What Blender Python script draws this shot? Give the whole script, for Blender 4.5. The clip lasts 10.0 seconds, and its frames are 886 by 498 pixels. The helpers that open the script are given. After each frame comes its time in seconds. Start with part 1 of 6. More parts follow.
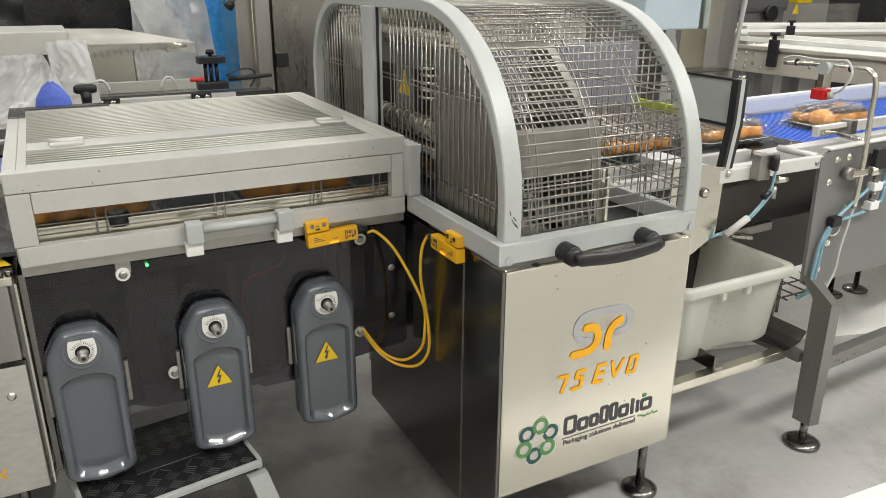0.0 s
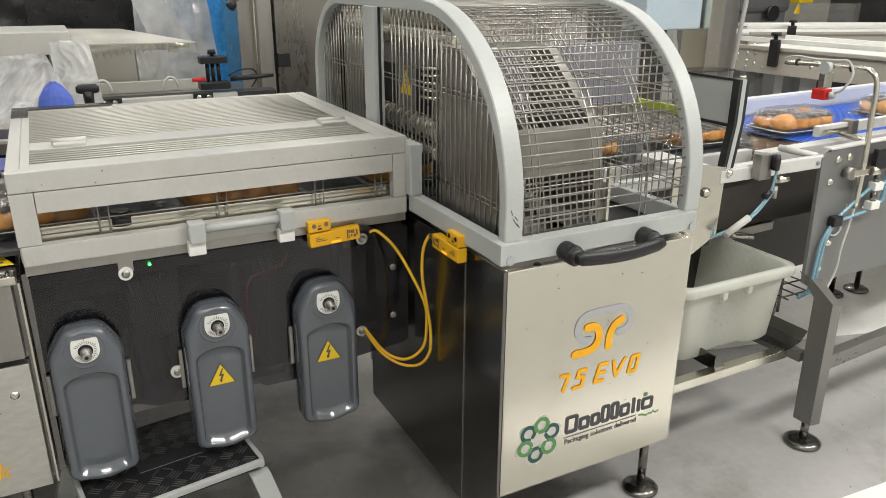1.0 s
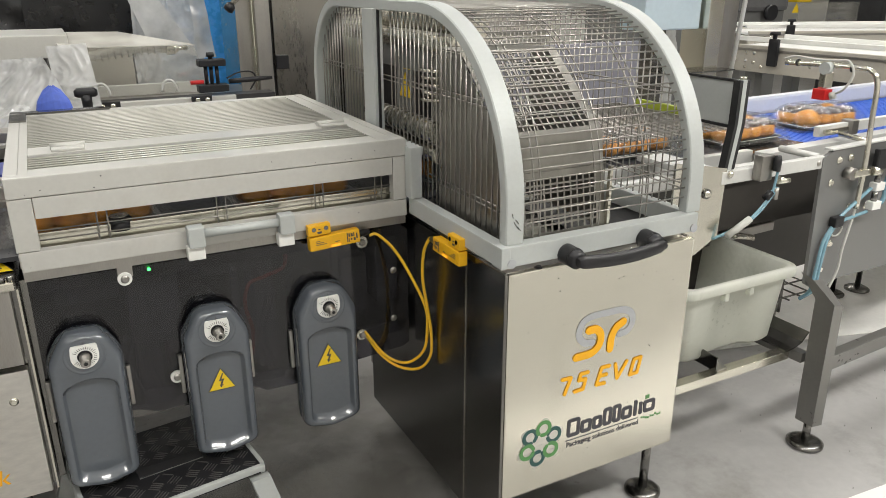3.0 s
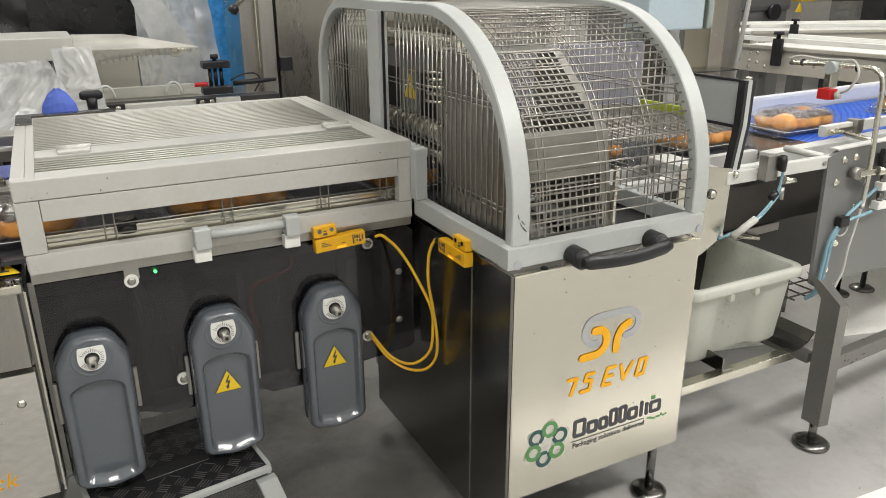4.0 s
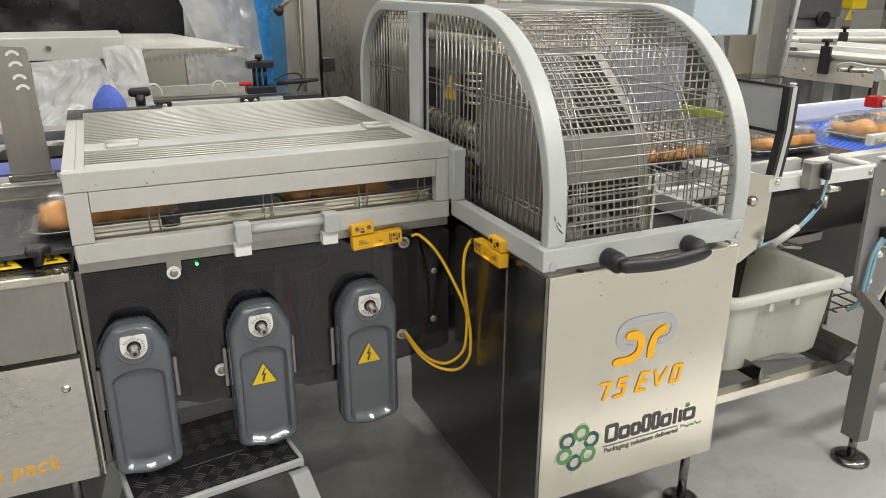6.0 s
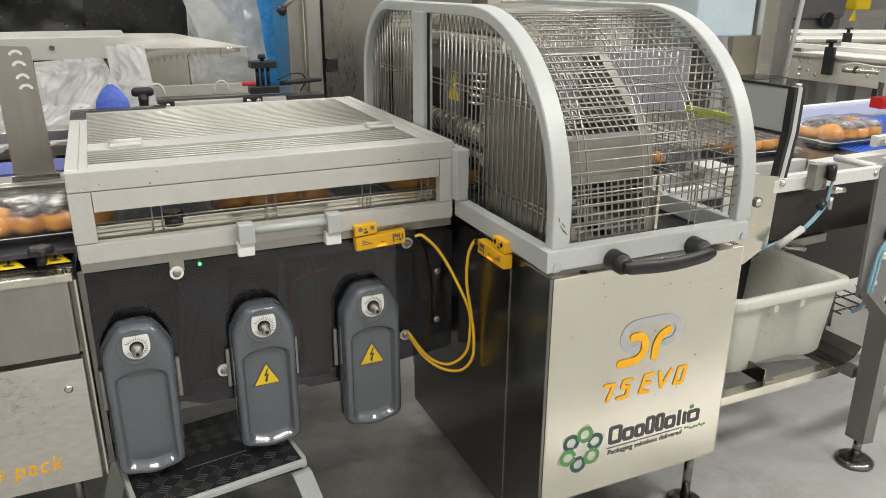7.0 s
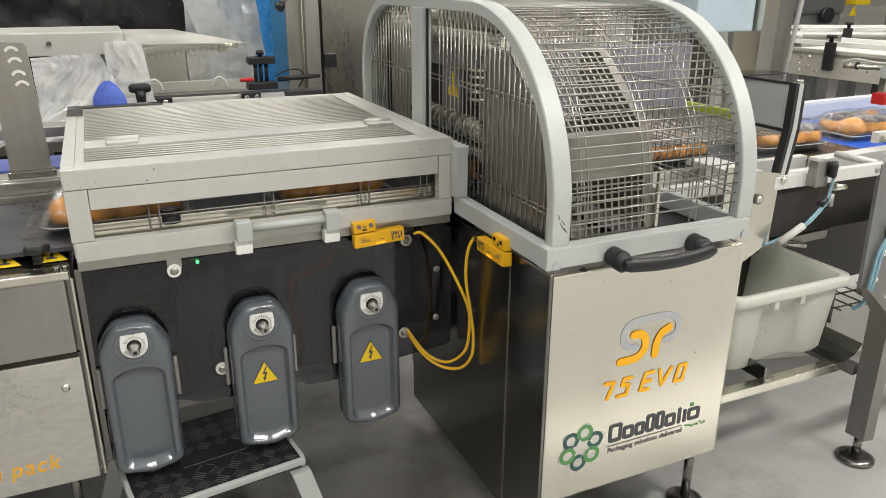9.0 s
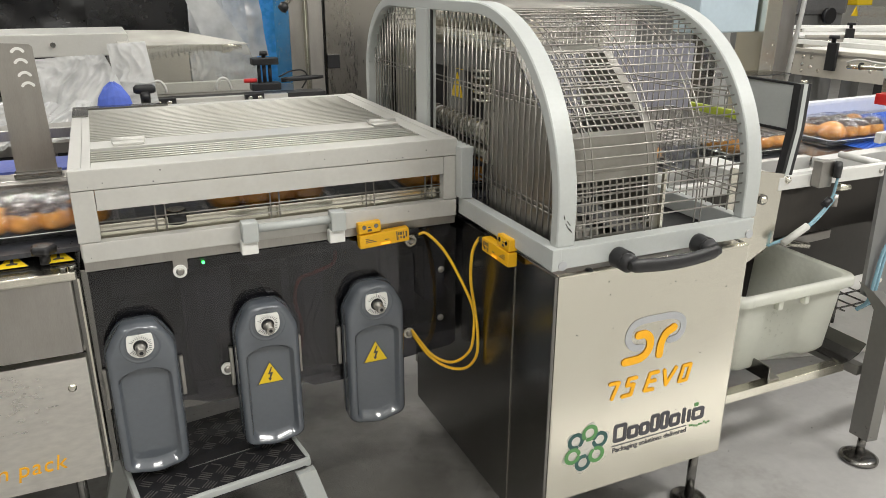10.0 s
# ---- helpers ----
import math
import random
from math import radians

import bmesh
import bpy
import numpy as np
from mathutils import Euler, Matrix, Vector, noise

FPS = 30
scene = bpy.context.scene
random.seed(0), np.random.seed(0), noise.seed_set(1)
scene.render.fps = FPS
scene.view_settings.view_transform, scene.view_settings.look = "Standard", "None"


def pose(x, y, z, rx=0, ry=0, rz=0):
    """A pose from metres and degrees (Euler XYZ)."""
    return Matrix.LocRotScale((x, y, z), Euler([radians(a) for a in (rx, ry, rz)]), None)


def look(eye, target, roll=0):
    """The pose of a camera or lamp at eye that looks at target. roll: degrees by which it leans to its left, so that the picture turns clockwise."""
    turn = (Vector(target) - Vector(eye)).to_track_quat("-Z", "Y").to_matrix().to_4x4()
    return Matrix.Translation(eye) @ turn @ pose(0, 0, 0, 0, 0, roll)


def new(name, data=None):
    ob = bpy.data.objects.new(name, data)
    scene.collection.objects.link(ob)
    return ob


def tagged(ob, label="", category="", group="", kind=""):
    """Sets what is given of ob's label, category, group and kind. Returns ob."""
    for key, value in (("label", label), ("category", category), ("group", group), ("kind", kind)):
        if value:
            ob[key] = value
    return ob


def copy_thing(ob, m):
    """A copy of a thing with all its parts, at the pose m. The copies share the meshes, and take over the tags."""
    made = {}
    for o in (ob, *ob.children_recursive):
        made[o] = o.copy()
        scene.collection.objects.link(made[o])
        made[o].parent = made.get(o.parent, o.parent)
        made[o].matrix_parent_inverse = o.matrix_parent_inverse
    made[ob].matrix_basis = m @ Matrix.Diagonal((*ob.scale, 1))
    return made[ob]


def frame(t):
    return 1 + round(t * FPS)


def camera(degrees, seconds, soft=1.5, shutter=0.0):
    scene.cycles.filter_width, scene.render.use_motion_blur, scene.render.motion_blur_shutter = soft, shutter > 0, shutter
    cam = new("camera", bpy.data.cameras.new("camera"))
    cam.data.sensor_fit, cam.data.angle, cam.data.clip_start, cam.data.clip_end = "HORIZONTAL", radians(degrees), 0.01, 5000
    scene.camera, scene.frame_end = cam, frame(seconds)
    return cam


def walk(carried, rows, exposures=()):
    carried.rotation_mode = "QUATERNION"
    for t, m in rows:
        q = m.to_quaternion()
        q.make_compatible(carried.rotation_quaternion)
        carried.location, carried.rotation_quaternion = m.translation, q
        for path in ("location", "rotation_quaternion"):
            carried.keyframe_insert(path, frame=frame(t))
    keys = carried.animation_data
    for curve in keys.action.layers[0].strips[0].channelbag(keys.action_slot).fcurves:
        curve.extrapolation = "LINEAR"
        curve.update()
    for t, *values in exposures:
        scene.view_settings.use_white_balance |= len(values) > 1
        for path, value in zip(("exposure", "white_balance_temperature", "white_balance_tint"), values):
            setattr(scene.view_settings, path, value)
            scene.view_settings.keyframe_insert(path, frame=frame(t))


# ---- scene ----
cam = camera(61.38, 10.0, soft=0.7, shutter=0.5)
walk(cam, [
    (0.0, look((-0.8805, -1.3731, 1.5055), (-0.0068, 0.2914, 0.8228), 0.277)),
    (0.5, look((-0.8811, -1.3747, 1.5071), (-0.0084, 0.2901, 0.8236), 0.292)),
    (1.0, look((-0.8843, -1.3771, 1.5062), (-0.0131, 0.2886, 0.8234), 0.261)),
    (1.5, look((-0.8857, -1.3723, 1.5073), (-0.0146, 0.2935, 0.8244), 0.190)),
    (2.0, look((-0.8839, -1.3715, 1.5087), (-0.0134, 0.2949, 0.8265), 0.112)),
    (2.5, look((-0.8818, -1.3692, 1.5093), (-0.0093, 0.2961, 0.8270), 0.023)),
    (4.0, look((-0.8893, -1.3639, 1.5126), (-0.0227, 0.3052, 0.8320), -0.269)),
    (4.5, look((-0.8959, -1.3636, 1.5109), (-0.0501, 0.3173, 0.8335), -0.212)),
    (5.0, look((-0.8998, -1.3694, 1.5061), (-0.0826, 0.3272, 0.8324), -0.137)),
    (5.5, look((-0.8947, -1.3798, 1.5061), (-0.1018, 0.3292, 0.8347), 0.021)),
    (7.0, look((-0.8960, -1.3705, 1.5048), (-0.1196, 0.3469, 0.8356), 0.255)),
    (7.5, look((-0.8963, -1.3702, 1.5058), (-0.1184, 0.3457, 0.8345), 0.274)),
    (8.0, look((-0.8957, -1.3663, 1.5036), (-0.1178, 0.3481, 0.8283), 0.263)),
    (8.5, look((-0.8935, -1.3609, 1.5046), (-0.1152, 0.3521, 0.8264), 0.234)),
    (9.0, look((-0.8907, -1.3594, 1.5057), (-0.1140, 0.3535, 0.8255), 0.229)),
    (9.5, look((-0.8962, -1.3617, 1.5076), (-0.1221, 0.3525, 0.8277), 0.197)),
    (10.0, look((-0.9020, -1.3593, 1.5070), (-0.1278, 0.3553, 0.8281), 0.178)),
], exposures=[(0.0, -0.05), (5.0, -0.03), (10.0, 0.02)])

# ---- light: a closed production hall; unseen ceiling panels, placed and powered to fit ----
world = bpy.data.worlds.new("hall_air")
world.use_nodes = True
world.node_tree.nodes["Background"].inputs[0].default_value = (0.9, 0.95, 1.0, 1)
world.node_tree.nodes["Background"].inputs[1].default_value = 0.05
scene.world = world
LAMPS = [(-3.2, -2.4, 62), (-0.9, -2.4, 48), (1.6, -2.4, 122), (4.4, -2.4, 120), (-3.2, 0.9, 22), (-0.5, 0.9, 12), (2.4, 0.9, 22), (5.0, 0.9, 28), (8.0, 0.9, 24), (-2.0, 4.2, 95), (1.5, 4.2, 46), (5.0, 4.2, 60), (8.0, 4.2, 20)]
LAMP_Z = 4.3
for lx, ly, power in LAMPS:
    lamp = bpy.data.lights.new("panel_light", "AREA")
    lamp.shape, lamp.size, lamp.size_y, lamp.energy = "RECTANGLE", 1.4, 0.5, power
    lamp.color = (1.0, 0.978, 0.930)
    new("panel_light", lamp).matrix_world = pose(lx, ly, LAMP_Z - 0.03)


# ---- materials ----
def material(name, color, rough=0.5, metal=0.0, vary=0.12, scale=6.0, fine=60.0, bump=0.05, stretch=(1, 1, 1), dirt=None, dirt_amount=0.0, dirt_scale=3.0, coat=0.0, random_tint=0.0, emit=None, rough_vary=0.12, through_light=0.0):
    """A surface with broad and fine variation of tone and gloss, fine relief and, if wanted, dirt with its own shape."""
    m = bpy.data.materials.new(name)
    m.use_nodes = True
    nt = m.node_tree
    bsdf = nt.nodes["Principled BSDF"]
    N, L = nt.nodes.new, nt.links.new
    co = N("ShaderNodeTexCoord")
    mp = N("ShaderNodeMapping")
    mp.inputs["Scale"].default_value = stretch
    L(co.outputs["Object"], mp.inputs["Vector"])
    n1, n2 = N("ShaderNodeTexNoise"), N("ShaderNodeTexNoise")
    n1.inputs["Scale"].default_value, n1.inputs["Detail"].default_value = scale, 4
    n2.inputs["Scale"].default_value, n2.inputs["Detail"].default_value = fine, 3
    L(mp.outputs[0], n1.inputs["Vector"])
    L(mp.outputs[0], n2.inputs["Vector"])
    add = N("ShaderNodeMath")
    add.operation = "ADD"
    L(n1.outputs["Fac"], add.inputs[0])
    L(n2.outputs["Fac"], add.inputs[1])
    ramp = N("ShaderNodeMapRange")
    ramp.inputs["From Min"].default_value, ramp.inputs["From Max"].default_value = 0.6, 1.4
    ramp.inputs["To Min"].default_value, ramp.inputs["To Max"].default_value = 1 - vary, 1 + vary
    L(add.outputs[0], ramp.inputs["Value"])
    mul = N("ShaderNodeVectorMath")
    mul.operation = "SCALE"
    mul.inputs[0].default_value = color
    L(ramp.outputs[0], mul.inputs["Scale"])
    out = mul.outputs[0]
    if random_tint:
        info = N("ShaderNodeObjectInfo")
        r2 = N("ShaderNodeMapRange")
        r2.inputs["To Min"].default_value, r2.inputs["To Max"].default_value = 1 - random_tint, 1 + random_tint
        L(info.outputs["Random"], r2.inputs["Value"])
        m2 = N("ShaderNodeVectorMath")
        m2.operation = "SCALE"
        L(out, m2.inputs[0])
        L(r2.outputs[0], m2.inputs["Scale"])
        out = m2.outputs[0]
    if dirt:
        n3 = N("ShaderNodeTexNoise")
        n3.inputs["Scale"].default_value, n3.inputs["Detail"].default_value, n3.inputs["Roughness"].default_value = dirt_scale, 8, 0.7
        L(co.outputs["Object"], n3.inputs["Vector"])
        r3 = N("ShaderNodeMapRange")
        r3.inputs["From Min"].default_value, r3.inputs["From Max"].default_value = 0.52, 0.75
        r3.inputs["To Max"].default_value = dirt_amount
        L(n3.outputs["Fac"], r3.inputs["Value"])
        mx = N("ShaderNodeMix")
        mx.data_type = "RGBA"
        L(r3.outputs[0], mx.inputs["Factor"])
        L(out, mx.inputs["A"])
        mx.inputs["B"].default_value = (*dirt, 1)
        out = mx.outputs["Result"]
    L(out, bsdf.inputs["Base Color"])
    rr = N("ShaderNodeMapRange")
    rr.inputs["From Min"].default_value, rr.inputs["From Max"].default_value = 0.6, 1.4
    rr.inputs["To Min"].default_value, rr.inputs["To Max"].default_value = max(rough - rough_vary, 0.02), min(rough + rough_vary, 1)
    L(add.outputs[0], rr.inputs["Value"])
    L(rr.outputs[0], bsdf.inputs["Roughness"])
    bsdf.inputs["Metallic"].default_value = metal
    bsdf.inputs["Coat Weight"].default_value = coat
    if bump:
        b = N("ShaderNodeBump")
        b.inputs["Strength"].default_value, b.inputs["Distance"].default_value = bump, 0.002
        L(n2.outputs["Fac"], b.inputs["Height"])
        L(b.outputs[0], bsdf.inputs["Normal"])
    if through_light:
        tl, mixed = N("ShaderNodeBsdfTranslucent"), N("ShaderNodeMixShader")
        L(out, tl.inputs[0])
        mixed.inputs[0].default_value = through_light
        L(bsdf.outputs[0], mixed.inputs[1])
        L(tl.outputs[0], mixed.inputs[2])
        L(mixed.outputs[0], nt.nodes["Material Output"].inputs[0])
    if emit:
        bsdf.inputs["Emission Color"].default_value = (*emit[:3], 1)
        bsdf.inputs["Emission Strength"].default_value = emit[3]
    return m


def clear(name, tint, gloss=0.1, haze=0.0, bump=0.3, scale=14.0, haze_color=(0.9, 0.92, 0.95), edge=0.6, glow_through=0.0):
    """Thin clear plastic: see-through tint, a glossy skin that strengthens at grazing angles, and some milky haze."""
    m = bpy.data.materials.new(name)
    m.use_nodes = True
    nt = m.node_tree
    nt.nodes.clear()
    N, L = nt.nodes.new, nt.links.new
    out = N("ShaderNodeOutputMaterial")
    tr, gl, df = N("ShaderNodeBsdfTransparent"), N("ShaderNodeBsdfGlossy"), N("ShaderNodeBsdfDiffuse")
    tr.inputs[0].default_value = (*tint, 1)
    gl.inputs["Roughness"].default_value = gloss
    df.inputs[0].default_value = (*haze_color, 1)
    noise_t = N("ShaderNodeTexNoise")
    noise_t.inputs["Scale"].default_value, noise_t.inputs["Detail"].default_value = scale, 4
    co = N("ShaderNodeTexCoord")
    L(co.outputs["Object"], noise_t.inputs["Vector"])
    b = N("ShaderNodeBump")
    b.inputs["Strength"].default_value, b.inputs["Distance"].default_value = bump, 0.01
    L(noise_t.outputs["Fac"], b.inputs["Height"])
    L(b.outputs[0], gl.inputs["Normal"])
    hz = N("ShaderNodeMapRange")
    hz.inputs["From Min"].default_value, hz.inputs["From Max"].default_value = 0.3, 0.7
    hz.inputs["To Min"].default_value, hz.inputs["To Max"].default_value = haze * 0.75, min(haze * 1.25, 1)
    L(noise_t.outputs["Fac"], hz.inputs["Value"])
    a = N("ShaderNodeMixShader")
    L(hz.outputs[0], a.inputs[0])
    L(tr.outputs[0], a.inputs[1])
    if glow_through:
        tl, half = N("ShaderNodeBsdfTranslucent"), N("ShaderNodeMixShader")
        tl.inputs[0].default_value = (*haze_color, 1)
        half.inputs[0].default_value = glow_through
        L(df.outputs[0], half.inputs[1])
        L(tl.outputs[0], half.inputs[2])
        L(half.outputs[0], a.inputs[2])
    else:
        L(df.outputs[0], a.inputs[2])
    lw = N("ShaderNodeLayerWeight")
    lw.inputs["Blend"].default_value = 0.35
    L(b.outputs[0], lw.inputs["Normal"])
    fr = N("ShaderNodeMapRange")
    fr.inputs["To Min"].default_value, fr.inputs["To Max"].default_value = edge * 0.12, edge
    L(lw.outputs["Facing"], fr.inputs["Value"])
    c = N("ShaderNodeMixShader")
    L(fr.outputs[0], c.inputs[0])
    L(a.outputs[0], c.inputs[1])
    L(gl.outputs[0], c.inputs[2])
    L(c.outputs[0], out.inputs[0])
    return m


# dull blotches stand in for the hall's uneven reflections, put into the colour
STEEL = material("brushed_steel", (0.75, 0.725, 0.64), 0.25, 1.0, 0.04, 1.4, 50, 0.0, (0.3, 1, 1.4), (0.54, 0.515, 0.445), 0.9, 2.0, rough_vary=0.03)
STEEL_DULL = material("dull_steel", (0.40, 0.385, 0.36), 0.42, 1.0, 0.12, 4, 60, 0.05, (10, 1, 1), (0.33, 0.31, 0.28), 0.4, 5)
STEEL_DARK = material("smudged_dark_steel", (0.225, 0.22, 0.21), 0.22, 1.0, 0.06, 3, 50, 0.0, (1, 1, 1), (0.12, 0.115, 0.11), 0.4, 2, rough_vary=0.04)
STEEL_SOILED = material("soiled_steel", (0.70, 0.68, 0.64), 0.34, 1.0, 0.16, 2, 30, 0.05, (1, 1, 2.5), (0.86, 0.84, 0.80), 0.7, 3.5)
COVER_STEEL = material("worn_cover_steel", (0.31, 0.30, 0.275), 0.38, 1.0, 0.14, 5, 60, 0.05, (1, 1, 1), (0.18, 0.17, 0.15), 0.4, 6)
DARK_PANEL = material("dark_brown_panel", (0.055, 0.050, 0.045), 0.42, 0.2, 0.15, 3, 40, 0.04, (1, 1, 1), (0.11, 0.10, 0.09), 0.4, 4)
WIRE = material("bright_wire", (0.37, 0.357, 0.33), 0.38, 0.85, 0.12, 20, 120, 0.0, (1, 1, 1), (0.34, 0.31, 0.27), 0.5, 30)
ALU = material("anodised_aluminium", (0.46, 0.482, 0.472), 0.50, 0.15, 0.05, 5, 120, 0.02, (1, 1, 1), (0.40, 0.38, 0.34), 0.22, 9)
ALU_BOX = material("ivory_coated_aluminium", (0.55, 0.545, 0.515), 0.40, 0.25, 0.05, 5, 90, 0.02, (1, 1, 1), (0.42, 0.39, 0.33), 0.25, 7)
ALU_WHITE = material("pale_profile", (0.62, 0.62, 0.60), 0.45, 0.15, 0.05, 6, 80, 0.02, (1, 1, 1), (0.5, 0.48, 0.43), 0.25, 8)
SLAT = material("grey_slat", (0.50, 0.49, 0.44), 0.46, 0.15, 0.10, 8, 80, 0.02, (1, 1, 1), (0.16, 0.14, 0.10), 0.75, 5)
GREY_PAINT = material("blue_grey_enamel", (0.098, 0.111, 0.130), 0.20, 0.0, 0.05, 4, 90, 0.012, (1, 1, 1), (0.115, 0.127, 0.145), 0.3, 4, coat=1.0, rough_vary=0.05)
# blue-black tone holds the shade on the gear covers' grey side walls
COLLAR = material("shaded_blue_black_enamel", (0.030, 0.034, 0.042), 0.2, 0.0, 0.1, 6, 90, 0.0, coat=0.6)
BLACK = material("black_plastic", (0.012, 0.012, 0.014), 0.42, 0.0, 0.2, 12, 150, 0.08)
RUBBER = material("black_rubber", (0.016, 0.016, 0.017), 0.65, 0.0, 0.2, 12, 120, 0.08)
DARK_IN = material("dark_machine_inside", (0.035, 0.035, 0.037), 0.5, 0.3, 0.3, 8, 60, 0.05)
MID_IN = material("grey_machine_block", (0.16, 0.16, 0.165), 0.45, 0.3, 0.2, 8, 60, 0.05)
YELLOW = material("yellow_plastic", (0.80, 0.43, 0.01), 0.42, 0.0, 0.06, 10, 120, 0.04)
SIGN_YELLOW = material("sign_yellow", (0.85, 0.60, 0.02), 0.4, 0.0, 0.05, 10, 100, 0.0)
CABLE_Y = material("yellow_cable", (0.82, 0.48, 0.02), 0.38, 0.0, 0.08, 20, 100, 0.02)
PRINT_ORANGE = material("amber_print", (0.86, 0.42, 0.005), 0.45, 0.0, 0.05, 20, 100, 0.0)
PRINT_GREY = material("silver_grey_print", (0.42, 0.43, 0.45), 0.45, 0.2, 0.05, 20, 100, 0.0)
PRINT_DARK = material("charcoal_print", (0.055, 0.055, 0.065), 0.5, 0.0, 0.1, 20, 100, 0.0)
PRINT_GREEN = material("green_print", (0.10, 0.27, 0.09), 0.5, 0.0, 0.15, 20, 100, 0.0)
PRINT_TEAL = material("dark_teal_print", (0.03, 0.09, 0.085), 0.5, 0.0, 0.15, 20, 100, 0.0)
WHITE = material("white_plastic", (0.80, 0.80, 0.77), 0.4, 0.0, 0.04, 8, 90, 0.02, (1, 1, 1), (0.5, 0.48, 0.42), 0.2, 8)
CRATE_W = material("milky_polyethylene", (0.80, 0.81, 0.75), 0.32, 0.0, 0.03, 4, 60, 0.02, (1, 1, 1), (0.72, 0.72, 0.64), 0.25, 4, through_light=0.5)
TREAD_RIB = material("worn_tread_rib", (0.16, 0.155, 0.15), 0.34, 0.7, 0.4, 12, 70, 0.0)
LANE_BLUE = material("pale_blue_lane", (0.10, 0.13, 0.42), 0.35, 0.0, 0.15, 10, 80, 0.1)
FENCE_WHITE = material("lavender_white_plastic", (0.60, 0.62, 0.66), 0.4, 0.0, 0.05, 5, 40, 0.02)
BELT_BLUE = material("blue_modular_belt", (0.035, 0.13, 0.58), 0.36, 0.0, 0.15, 10, 80, 0.2)
BELT_DARK = material("dark_belt", (0.04, 0.042, 0.05), 0.35, 0.0, 0.25, 8, 60, 0.1)
FLOOR = material("grey_epoxy_floor", (0.36, 0.354, 0.345), 0.36, 0.0, 0.10, 1.2, 30, 0.12, (1, 1, 1), (0.15, 0.145, 0.12), 0.75, 2.0)
FLOOR_WHITE = material("white_floor_band", (0.78, 0.77, 0.74), 0.45, 0.0, 0.06, 2, 30, 0.1, (1, 1, 1), (0.45, 0.43, 0.40), 0.4, 4)
WALL = material("cream_wall_panel", (0.66, 0.65, 0.61), 0.5, 0.0, 0.06, 1, 20, 0.02)
CEIL = material("white_ceiling", (0.74, 0.74, 0.72), 0.6, 0.0, 0.05, 1, 20, 0.02)
GLOW = material("lit_panel", (0.9, 0.9, 0.9), 0.5, emit=(1.0, 0.96, 0.9, 4.5))
GREEN_LED = material("green_led", (0.02, 0.5, 0.05), 0.3, emit=(0.05, 1.0, 0.12, 5.0))
ORANGE_LED = material("amber_led", (0.9, 0.35, 0.02), 0.3, emit=(1.0, 0.35, 0.02, 1.2))
RED = material("red_plastic", (0.55, 0.02, 0.02), 0.35, 0.0, 0.08, 20, 100, 0.02)
RED_CABLE = material("red_cable", (0.45, 0.06, 0.04), 0.45, 0.0, 0.1, 20, 100, 0.02)
HOSE = material("pale_blue_hose", (0.20, 0.36, 0.44), 0.22, 0.0, 0.08, 20, 100, 0.02, coat=0.4)
GREY_CABLE = material("grey_cable", (0.50, 0.50, 0.47), 0.45, 0.0, 0.08, 20, 100, 0.02)
LIME = material("lime_plastic", (0.30, 0.36, 0.03), 0.45, 0.0, 0.1, 20, 100, 0.02)
BLUE_CLOTH = material("blue_paper", (0.08, 0.14, 0.55), 0.6, 0.0, 0.15, 14, 80, 0.3)
BLUE_WRAP = material("blue_wrapped_stack", (0.07, 0.40, 0.95), 0.26, 0.0, 0.35, 5, 22, 0.8, (1, 1, 1), (0.30, 0.60, 0.90), 0.6, 7, coat=0.6)
BLACK_SHEET = material("black_polythene", (0.010, 0.010, 0.012), 0.30, 0.0, 0.3, 5, 18, 0.9)
LAVENDER = material("lavender_panel_paint", (0.22, 0.22, 0.255), 0.45, 0.0, 0.05, 5, 40, 0.02)
PALE_BLUE = material("pale_blue_cover", (0.50, 0.60, 0.66), 0.5, 0.0, 0.05, 5, 40, 0.02)
GREY_FRAME = material("grey_enamel_frame", (0.205, 0.205, 0.202), 0.4, 0.35, 0.07, 4, 60, 0.03, (1, 1, 1), (0.22, 0.21, 0.20), 0.3, 6)
LEG_GREY = material("grey_painted_leg", (0.19, 0.185, 0.175), 0.36, 0.45, 0.08, 4, 60, 0.03, (1, 1, 1), (0.22, 0.21, 0.20), 0.25, 6)
# the tall door's brownish reflection is put into this base colour
DOOR_STEEL = material("brown_reflection_steel", (0.29, 0.275, 0.25), 0.33, 1.0, 0.03, 3, 60, 0.0, (4, 1, 0.4), (0.22, 0.205, 0.18), 0.5, 3)
BEIGE = material("beige_far_machine", (0.52, 0.49, 0.43), 0.45, 0.2, 0.06, 4, 60, 0.03)
BUN = material("golden_bun", (0.66, 0.285, 0.035), 0.5, 0.0, 0.35, 14, 60, 0.35, coat=0.12, random_tint=0.15, dirt=(0.34, 0.11, 0.02), dirt_amount=0.8, dirt_scale=22)
CHOC = material("dark_glaze", (0.035, 0.014, 0.007), 0.30, 0.0, 0.3, 20, 80, 0.2, coat=0.5)
TRAY = material("black_tray", (0.03, 0.028, 0.027), 0.35, 0.0, 0.1, 20, 80, 0.02)
FILM = clear("clear_film", (0.995, 0.995, 0.995), 0.10, 0.012, 1.0, 30, edge=0.42)
SMOKED = clear("smoked_acrylic", (0.34, 0.335, 0.375), 0.05, 0.010, 0.05, 5, (0.30, 0.31, 0.35), edge=0.34)
CLEAR_HOOD = clear("clear_acrylic", (0.95, 0.95, 0.93), 0.06, 0.10, 0.03, 4, (0.85, 0.83, 0.78), edge=0.35)
HOOD_MILKY = clear("milky_acrylic", (0.9, 0.9, 0.87), 0.12, 0.5, 0.03, 4, (0.82, 0.80, 0.74), edge=0.3)
